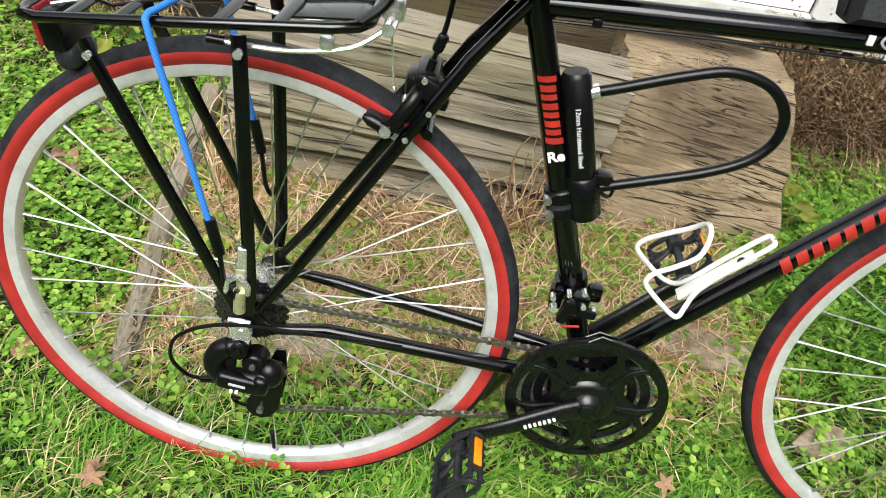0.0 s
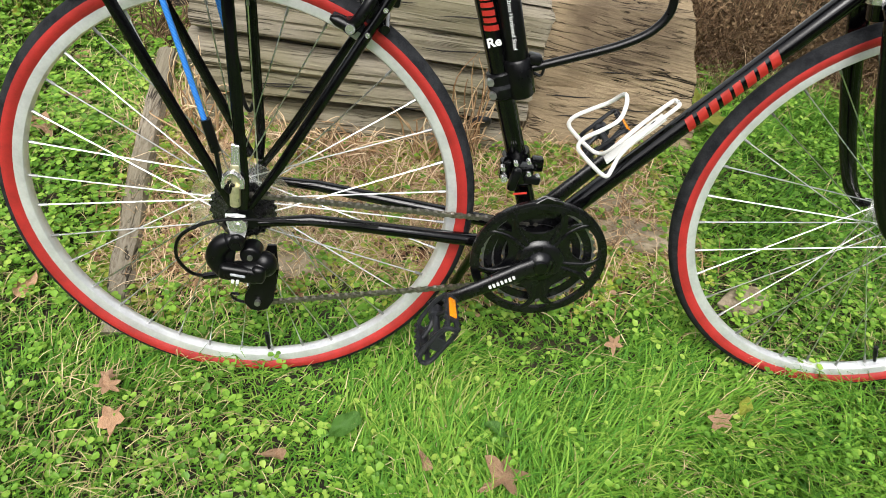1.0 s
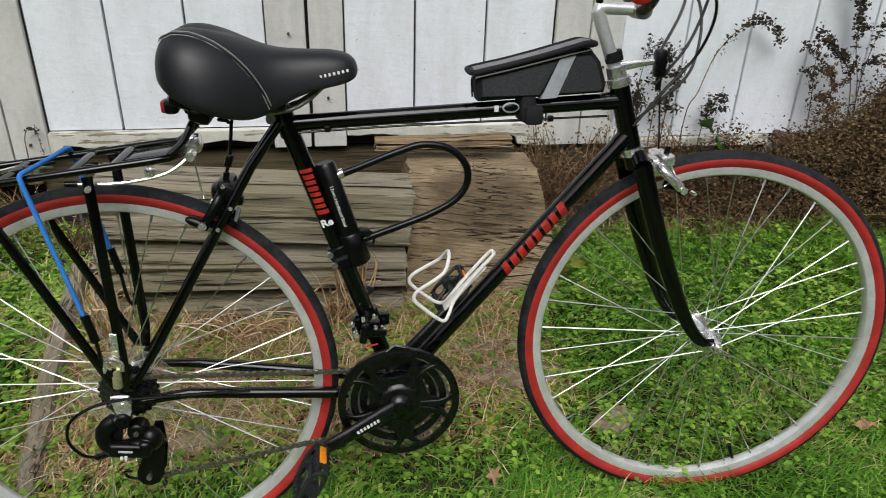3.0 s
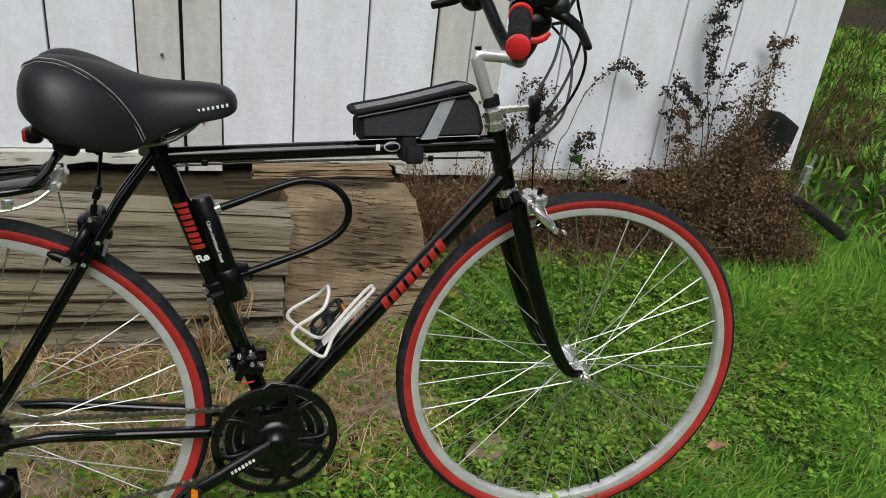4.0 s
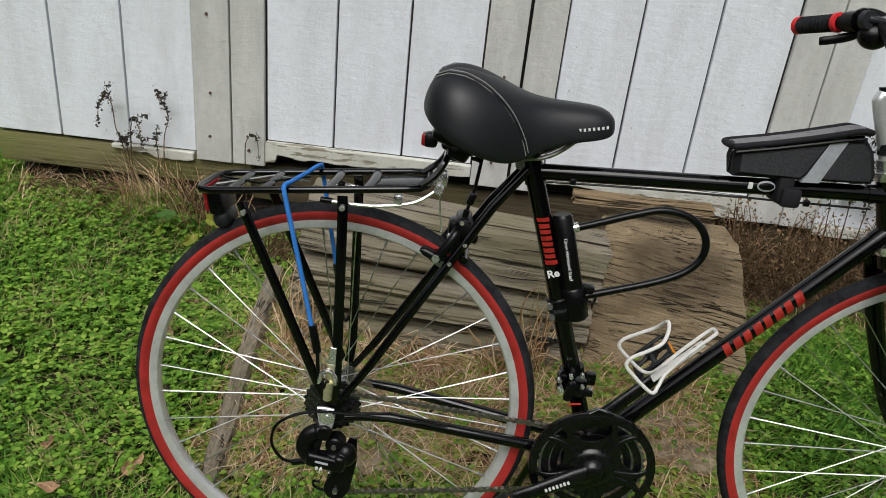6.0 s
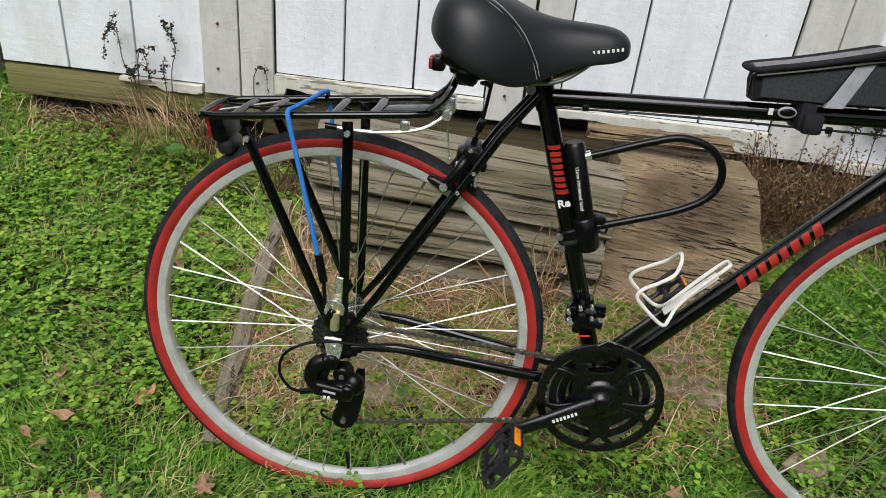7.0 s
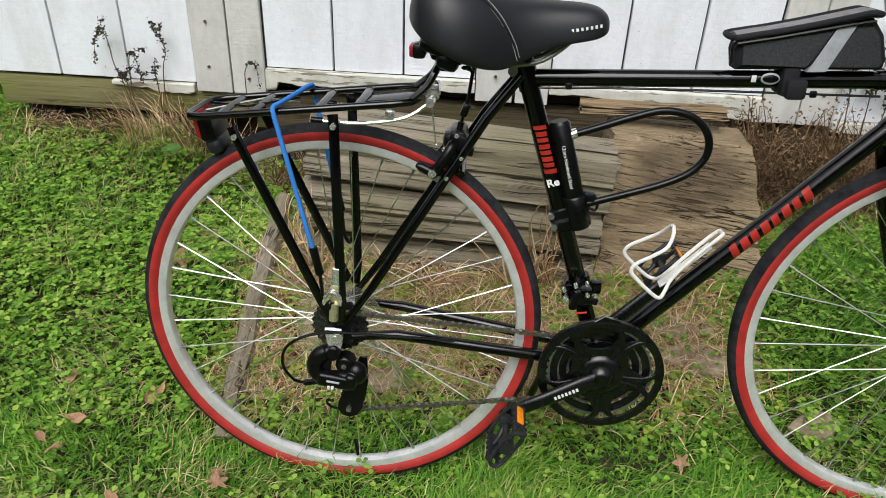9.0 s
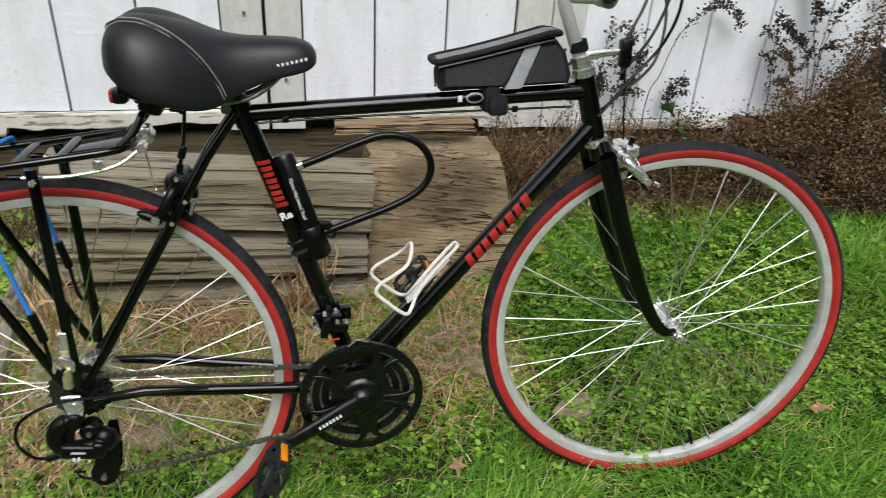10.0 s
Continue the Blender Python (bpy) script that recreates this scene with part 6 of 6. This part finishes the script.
def timber(name, x0, x1, y0, z0, depth, height, mat, label, tilt=0.0, lean=0.0, seed=0, rough=.006, drop=0.0, taper=0.0, skew=0.0, groove=0.0, pinch=0.0):
    """A weathered beam: subdivided, worn at its edges, split along the grain, with ragged ends. y0, z0: its lower front edge."""
    n = max(10, int((x1 - x0) / .022))
    m = 22
    bm = bmesh.new()
    rings = []
    prof = []
    for k in range(m):
        prof.append((0, k / (m - 1)))
    for k in range(1, 6):
        prof.append((k / 5, 1))
    for k in range(1, 6):
        prof.append((1, 1 - k / 5))
    for k in range(1, 5):
        prof.append((1 - k / 5, 0))
    for i in range(n + 1):
        x = x0 + (x1 - x0) * i / n
        ring = []
        for a, b in prof:
            g = noise.noise((x * 1.6, b * 16 + seed * 3, a * 9)) + .6 * noise.noise((x * 5, b * 34 + seed * 5, a * 14))
            ya = a * depth + (rough * g if a < .5 else 0)
            edge = min(b, 1 - b) * height
            if a == 0 and edge < .018:
                ya += .034 * (1 - edge / .018) ** 2
            if a == 0 and groove:
                ya += .016 * math.exp(-(((b - groove - .10 * noise.noise((x * 2.5, seed, 1.0))) * height) / .0055) ** 2)
            za = b * height * (1 - taper * i / n) + (rough * .8 * noise.noise((x * 3, a * 7, seed + 4)) if b > .5 else 0)
            if (a in (0, 1)) and (b in (0, 1)):
                ya += .004 if a == 0 else -.010
                za += .004 if b == 0 else -.004
            xx = x
            if i in (0, n):
                xx += .010 * noise.noise((b * 6, a * 6, seed + i))
            xx -= skew * za + pinch * (x - (x0 + x1) / 2) * za / height
            ring.append(bm.verts.new((xx, ya + za * math.tan(radians(lean)), za + drop * (i / n))))
        rings.append(ring)
    k = len(prof)
    for i in range(n):
        for j in range(k):
            bm.faces.new((rings[i][j], rings[i][(j + 1) % k], rings[i + 1][(j + 1) % k], rings[i + 1][j]))
    bm.faces.new(rings[0])
    bm.faces.new(rings[-1])
    bmesh.ops.triangulate(bm, faces=[f for f in bm.faces if len(f.verts) > 4])
    ob = part(name, bm, mat, None)
    ob.matrix_world = pose(0, y0, z0)
    tagged(ob, label, "timber")
    # loose splinters and open cracks along the grain
    rng = random.Random(seed * 7 + 1)
    for k in range(9 if height > .1 else 3):
        a = rng.uniform(x0 + .03, x1 - .14)
        L = rng.uniform(.05, .20)
        zz = rng.uniform(.12, .8) * height * (1 - taper) + drop * (a - x0) / (x1 - x0)
        yy = zz * math.tan(radians(lean))
        dark = k % 3
        pts = [(a + L * t, yy - (.002 if dark else .001) + .003 * rng.uniform(-1, 1), zz + .010 * (t - .5) * rng.uniform(-.6, .6)) for t in (0, .3, .7, 1)]
        part("crack" if dark else "splinter", sweep(pts, [.0004, .0016, .0014, .0004], 6, flat=.9), M_GAP_SHADE if dark else mat, ob)
    return ob


TIMBERS = [
    ("timber", -.235, .514, .548, .062, .20, .108, M_TIMBER, "weathered grey railway timber lying before the shed", 0, 10, 1, .007, -.020, 0, .0, .0),
    ("timber", -.220, .520, .572, .190, .20, .116, M_TIMBER, "weathered grey railway timber lying before the shed", 0, 10, 2, .007, -.020, .20, -.05, .52),
    ("timber", -.205, .530, .596, .324, .13, .148, M_TIMBER, "weathered grey railway timber lying before the shed", 0, 10, 3, .007, -.054, 0, -.10, .46),
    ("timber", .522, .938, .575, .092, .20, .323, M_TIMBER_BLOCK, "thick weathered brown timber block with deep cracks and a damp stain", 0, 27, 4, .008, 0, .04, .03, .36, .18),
    ("splintered_plank", .47, .84, .83, .438, .09, .022, M_ROTTEN, "splintered weathered plank lying on the timbers", 0, 0, 6, .012),
]


def build_timbers():
    g = "timbers before the shed door"
    for a in TIMBERS:
        tagged(timber(*a), group=g)
    # edging board running from the lawn to the shed, half sunk
    bm = sweep(curve_points([(-.258, .05, ground_height(-.26, .05) + .002), (-.268, .25, ground_height(-.27, .25) + .034), (-.288, .55, ground_height(-.29, .55) + .042), (-.31, .78, ground_height(-.31, .78) + .06)], 8), .023, 8, flat=1.0, up=(0, 0, 1))
    for v in bm.verts:
        v.co.x += .006 * noise.noise(v.co * 14)
        v.co.z += .006 * noise.noise(v.co * 11 + Vector((3, 1, 2)))
    tagged(part("edging_board", bm, M_EDGING), "silvered old edging timber half sunk in the lawn", "timber")


def build_disc():
    """A round black plastic disc with a short peg, caught on the lower timber."""
    disc = part("plastic_disc", lathe([(0, -.006), (.017, -.005), (.0205, -.002), (.0215, .004), (.019, .006), (0, .006)], (0, 0, 0), 28), M_PEDAL)
    disc.matrix_world = pose(.418, .545, .190, 35, 0, 0)
    part("peg", rod((-.010, 0, -.012), (-.020, 0, -.045), .0035, 8), M_PEDAL, disc)
    tagged(disc, "small round black plastic disc resting on the timber", "disc")


def build_stones():
    """Flat pieces of wood and stone sunk in the dry patch."""
    for i, (x, y, a, b, turn) in enumerate(((.715, .411, .085, .045, 10), (.745, .305, .11, .05, -8), (.93, .15, .052, .030, 20), (.01, .21, .12, .05, 5), (.52, .36, .06, .03, 40))):
        bm = bmesh.new()
        bmesh.ops.create_icosphere(bm, subdivisions=3, radius=1)
        for v in bm.verts:
            n = 1 + .22 * noise.noise(v.co * 1.6 + Vector((i * 4, 0, 0))) + .08 * noise.noise(v.co * 5)
            v.co = Vector((v.co.x * a * n, v.co.y * b * n, max(-.5, min(.45, v.co.z)) * .030 * n))
        ob = part("flat_stone", bm, M_SLAB)
        ob.matrix_world = pose(x, y, ground_height(x, y) + .018, 0, 0, turn)
        tagged(ob, "flat weathered slab sunk in the dry straw", "slab", "slabs in the dry patch")


# ---- dead weeds and clutter along the shed ----
def shrub(name, cx, cy, rx, ry, h, count, seed, mat, label, twigs=60):
    """A collapsed dry shrub: many thin twigs and thousands of small crumpled leaves."""
    rng = random.Random(seed)
    tw, V, Fc = [], [], []
    z = ground_height(cx, cy)
    for i in range(twigs):
        a = rng.uniform(0, 6.28)
        r = rng.uniform(.1, 1.0)
        tip = Vector((cx + rx * r * math.cos(a), cy + ry * r * math.sin(a) * .8, z + h * rng.uniform(.3, 1.05) * (1.1 - .6 * r)))
        root = Vector((cx + rng.uniform(-.4, .4) * rx, cy + rng.uniform(-.3, .3) * ry, z))
        mid = root.lerp(tip, .55) + Vector((rng.uniform(-.04, .04), rng.uniform(-.03, .03), .04))
        line = curve_points([root, mid, tip], 5)
        tw.append(sweep(line, [.0025 * (1 - .07 * k) for k in range(len(line))], 4))
        for k in range(2, len(line)):
            for _ in range(int(count / twigs / 5.5)):
                p = line[k] + Vector((rng.gauss(0, .028), rng.gauss(0, .022), rng.gauss(0, .026)))
                s = rng.uniform(.0024, .0062)
                u = Vector((rng.uniform(-1, 1), rng.uniform(-1, 1), rng.uniform(-1, 1))).normalized() * s
                w = Vector((rng.uniform(-1, 1), rng.uniform(-1, 1), rng.uniform(-1, 1))).normalized() * s
                j = len(V)
                V += [p - u, p + w * .7, p + u, p - w]
                Fc.append((j, j + 1, j + 2, j + 3))
    st = part(name, merge(*tw), mat if mat in (M_STRAW, M_STEM) else M_WEED, None)
    tagged(st, label, "shrub")
    me = bpy.data.meshes.new("dry_leaves")
    me.from_pydata(V, [], Fc)
    me.materials.append(mat)
    ob = new("dry_leaves", me)
    ob.parent = st
    return st


def wall_weed(path, seed, start=.3, bits=9, size=.0045, spread=.007, mat=None, label="", side=0):
    """One dead stalk along a line, with dark crumbs of seed heads on its upper part and short side sprigs."""
    rng = random.Random(seed)
    line = curve_points(path, 9)
    m = len(line)
    stalk = part("dead_weed", sweep(line, [.0019 * (1 - .65 * k / m) for k in range(m)], 5), M_WEED, None)
    lines = [line[int(start * m):]]
    for _ in range(side):
        k = rng.randint(int(start * m), m - 4)
        d = Vector((rng.uniform(-1, 1), rng.uniform(-.3, .1), rng.uniform(.1, .9))).normalized() * rng.uniform(.03, .075)
        sprig = curve_points([line[k], line[k] + d * .6, line[k] + d + Vector((0, 0, -.01))], 5)
        part("sprig", sweep(sprig, .0008, 4), M_WEED, stalk)
        lines.append(sprig)
    V, Fc = [], []
    for ln in lines:
        for p0 in ln:
            if rng.random() < .22:
                continue
            for _ in range(rng.randint(bits // 2, bits + 3)):
                p = p0 + Vector((rng.gauss(0, spread), rng.gauss(0, spread * .7), rng.gauss(0, spread)))
                z = size * rng.uniform(.5, 1.3)
                a = Vector((rng.uniform(-1, 1), rng.uniform(-1, 1), rng.uniform(-1, 1))).normalized() * z
                b = Vector((rng.uniform(-1, 1), rng.uniform(-1, 1), rng.uniform(-1, 1))).normalized() * z
                j = len(V)
                V += [p - a, p + b, p + a, p - b * .8]
                Fc.append((j, j + 1, j + 2, j + 3))
    me = bpy.data.meshes.new("seed_heads")
    me.from_pydata(V, [], Fc)
    me.materials.append(mat or M_SEED)
    crust = new("seed_heads", me)
    crust.parent = stalk
    crust["kind"] = "stuff"
    tagged(stalk, label, "weed", "dead weeds along the shed")
    return stalk


def build_weeds():
    g = "dead weeds along the shed"
    lab = "thin dead weed stalk with dark seed heads against the shed wall"
    def up(x, *xz, y=1.045):
        return [(x, y - .03, ground_height(x, y) - .01)] + [(a, y, b) for a, b in xz]
    for i, p in enumerate((up(-.79, (-.835, .36), (-.856, .43), (-.862, .50), (-.880, .522), (-.900, .495), (-.912, .435)), up(-.71, (-.715, .40), (-.698, .475), (-.712, .52), (-.728, .548)),
                           up(-.80, (-.815, .38), (-.808, .45), (-.797, .462), (-.786, .43), (-.780, .385)), up(-.80, (-.825, .36), (-.838, .40), (-.844, .385)), up(-.72, (-.735, .36), (-.738, .42), (-.725, .43)),
                           up(-.46, (-.474, .38), (-.468, .44), (-.452, .457), (-.438, .445), (-.434, .39)))):
        wall_weed(p, 40 + i, .42, 4 if i != 5 else 2, .0042, .0045, label=lab, side=2 if i < 5 else 0)
    tall = "tall dead weed with brown seed clusters standing against the shed"
    for i, (p, b, sd) in enumerate(((up(2.02, (2.01, .30), (1.972, .53), (1.93, .66), (1.905, .80), (1.885, .90), (1.896, .965), (1.910, .972), y=1.03), 11, 9),
                                    (up(1.97, (1.95, .50), (1.90, .62), (1.855, .66), (1.815, .69), y=1.02), 9, 4), (up(1.99, (1.97, .52), (1.975, .66), (1.995, .735), y=1.02), 6, 3),
                                    (up(2.20, (2.20, .40), (2.19, .535), (2.152, .73), (2.168, .83), (2.175, .835), y=1.03), 9, 5),
                                    (up(1.40, (1.42, .45), (1.448, .532), (1.482, .643), (1.542, .716), (1.617, .734), (1.660, .715), (1.676, .680), y=1.03), 7, 2),
                                    (up(1.84, (1.83, .464), (1.81, .60), (1.798, .715), y=1.03), 6, 5), (up(1.28, (1.27, .45), (1.262, .56), (1.281, .69), y=1.04), 5, 5),
                                    (up(1.34, (1.36, .45), (1.38, .55), (1.40, .61), y=1.04), 6, 5), (up(1.24, (1.22, .42), (1.20, .52), (1.17, .58), y=1.04), 4, 4),
                                    (up(1.31, (1.32, .42), (1.33, .56), (1.35, .66), y=1.04), 5, 5), (up(1.90, (1.89, .45), (1.875, .55), (1.86, .60), y=1.02), 7, 5), (up(1.46, (1.48, .40), (1.50, .48), (1.53, .53), y=1.03), 6, 4))):
        wall_weed(p, 60 + i, .38, b, .0058, .0085, M_WEED if i in (3, 10) else M_SEED, tall, sd)
    sh = "collapsed dry brown shrub heaped against the shed"
    for i, (x, y, rx, ry, h, n) in enumerate(((1.98, .90, .25, .17, .40, 26000), (2.05, .93, .11, .08, .60, 10000), (1.84, .92, .18, .15, .36, 14000), (1.74, .92, .24, .15, .27, 12000), (1.44, .97, .26, .12, .22, 9000), (2.16, .90, .17, .15, .32, 11000), (1.20, 1.00, .16, .07, .18, 2600), (2.06, .74, .24, .12, .20, 8000), (1.56, .95, .18, .12, .27, 8000))):
        shrub("dry_shrub", x, y, rx, ry, h, n, 80 + i, M_WEED, sh)
    # dry stems under the shed and beside the timbers
    for i, (x, y, rx, ry, h, n) in enumerate(((-.62, 1.0, .16, .08, .16, 170), (-.35, .92, .15, .12, .15, 200), (-.95, 1.03, .25, .06, .10, 160), (.98, .97, .16, .08, .22, 420), (.80, .93, .16, .08, .30, 340), (.66, .93, .12, .07, .34, 240), (1.10, .99, .12, .07, .20, 420))):
        shrub("dry_weeds", x, y, rx, ry, h, n, 95 + i, M_WEED, "tangle of dry weed stems at the foot of the shed", 40)
    for i, (x, y, rx, ry, h, n) in enumerate(((.98, 1.00, .15, .05, .34, 1500), (1.17, 1.00, .17, .05, .34, 1700), (1.36, 1.00, .16, .05, .32, 1700), (.84, .99, .10, .05, .26, 500))):
        shrub("dry_bramble", x, y, rx, ry, h, n, 110 + i, M_STEM, "tangled dry brown bramble against the foot of the shed", 130)
    far = [(3.1, 1.6, .6, .5, 1.0, 3000), (2.75, 1.9, .35, .5, 1.3, 2600), (3.4, 2.6, .9, .8, 1.6, 3000), (-2.2, 2.0, .5, .5, .5, 1500)]
    for i, (x, y, rx, ry, h, n) in enumerate(far):
        shrub("wild_shrub", x, y, rx, ry, h, n, 120 + i, M_FAR_GREEN if i % 2 else M_WEED, "overgrown brown and green shrub beyond the shed corner", 70)
    # dry stems caught on the timbers
    for i, (x, y, rx, ry, h, n) in enumerate(((.30, .52, .14, .06, .22, 60), (.40, .545, .08, .04, .30, 60), (-.18, .50, .10, .08, .26, 90), (.10, .50, .2, .05, .12, 60), (.70, .78, .16, .06, .36, 120))):
        tagged(shrub("dry_grass", x, y, rx, ry, h, n, 140 + i, M_STRAW, "dry grass tuft caught against the timbers", 26), kind="stuff")
    # clutter in the shrub
    bm = prism([(2.13, .36), (2.11, .56), (2.15, .625), (2.20, .622), (2.298, .570), (2.262, .470), (2.215, .405), (2.18, .36)], .012, .003, at=.99)
    bmesh.ops.triangulate(bm, faces=bm.faces[:])
    bmesh.ops.subdivide_edges(bm, edges=bm.edges[:], cuts=3)
    for v in bm.verts:
        v.co.y += .014 * math.sin(v.co.x * 30 + v.co.z * 11) + .01 * noise.noise(v.co * 9)
    pot = part("plastic_sheet", bm, M_BLACK_PLASTIC)
    tagged(pot, "torn black plastic sheet stuck in the dry shrub", "plastic sheet")
    rk = part("garden_tool", sweep(curve_points([(2.12, .87, .385), (2.24, .85, .36), (2.36, .83, .30), (2.48, .81, .225)], 5), [.008] + [.018] * 14 + [.012], 12, flat=.6), M_BLACK_PLASTIC)
    tagged(rk, "black garden tool with a chrome handle lying in the weeds", "garden tool")
    part("handle", sweep([(2.245, .85, .375), (2.255, .85, .415), (2.257, .85, .42), (2.264, .85, .475), (2.266, .85, .48), (2.274, .85, .520)], [.006, .006, .014, .014, .007, .006], 12), M_CHROME, rk, "chrome handle")
    br = part("iron_bracket", block((.030, .030, .15), (1.715, .95, .345), .004, (0, -26, 0)), M_RUST)
    tagged(br, "rusted iron bracket with a bright edge standing in the dry weeds", "bracket")
    part("bright_edge", block((.010, .034, .14), (1.734, .945, .335), .003, (0, -26, 0)), M_STEEL, br, "bright worn metal edge")
    part("cross_piece", block((.075, .030, .020), (1.715, .95, .415), .004, (0, 14, 0)), M_RUST, br)
    part("side_bar", block((.014, .026, .13), (1.665, .955, .36), .003, (0, 22, 0)), M_STEEL, br)
    for k, (lx, lz, tl) in enumerate(((1.36, .30, 20), (1.40, .26, -30))):
        bm = leaf_mesh(3 + k, 1)
        ob = part("broad_leaf", bm, M_GREEN_LEAF)
        ob.matrix_world = pose(lx + .12, .98, ground_height(lx, .98) + lz, 60, tl, 80) @ Matrix.Scale(.045, 4)
        tagged(ob, "broad green weed leaf growing among the dry weeds", "leaf")
    for k in range(6):
        bm = leaf_mesh(k, 1)
        ob = part("broad_leaf", bm, M_YELLOW_LEAF)
        px, py = .955 + .05 * random.uniform(-1, 1), .66 + .04 * random.uniform(-1, 1)
        ob.matrix_world = pose(px, py, ground_height(px, py) + .03 + .02 * k, random.uniform(20, 60), random.uniform(-30, 30), random.uniform(0, 360)) @ Matrix.Scale(.022, 4)
        tagged(ob, "yellow-green weed leaf growing beside the timber", "leaf")
    for k in range(7):
        bm = leaf_mesh(k, 1)
        ob = part("broad_leaf", bm, M_YELLOW_LEAF if k % 2 else M_GREEN_LEAF)
        px, py = -.58 + .10 * random.uniform(-1, 1), .84 + .08 * random.uniform(-1, 1)
        ob.matrix_world = pose(px, py, ground_height(px, py) + .03 + .015 * k, random.uniform(10, 60), random.uniform(-30, 30), random.uniform(0, 360)) @ Matrix.Scale(.026, 4)
        tagged(ob, "yellow-green weed leaf growing beside the shed", "leaf")

build_ground()
build_backdrop()
build_shed()
build_timbers()
build_disc()
build_stones()
BIKE = Matrix.Translation((0, 0, .345)) @ pose(0, 0, 0, 0, -NOSE, 0) @ Matrix.Translation((0, 0, -.345)) @ pose(0, 0, 0, -LEAN, 0, 0)
frame_parts = build_bicycle()
fit_out(*frame_parts)
frame_parts[0].matrix_world = BIKE
carried_things(BIKE, frame_parts[3], frame_parts[2])
build_weeds()
build_lawn()
build_fallen_leaves()
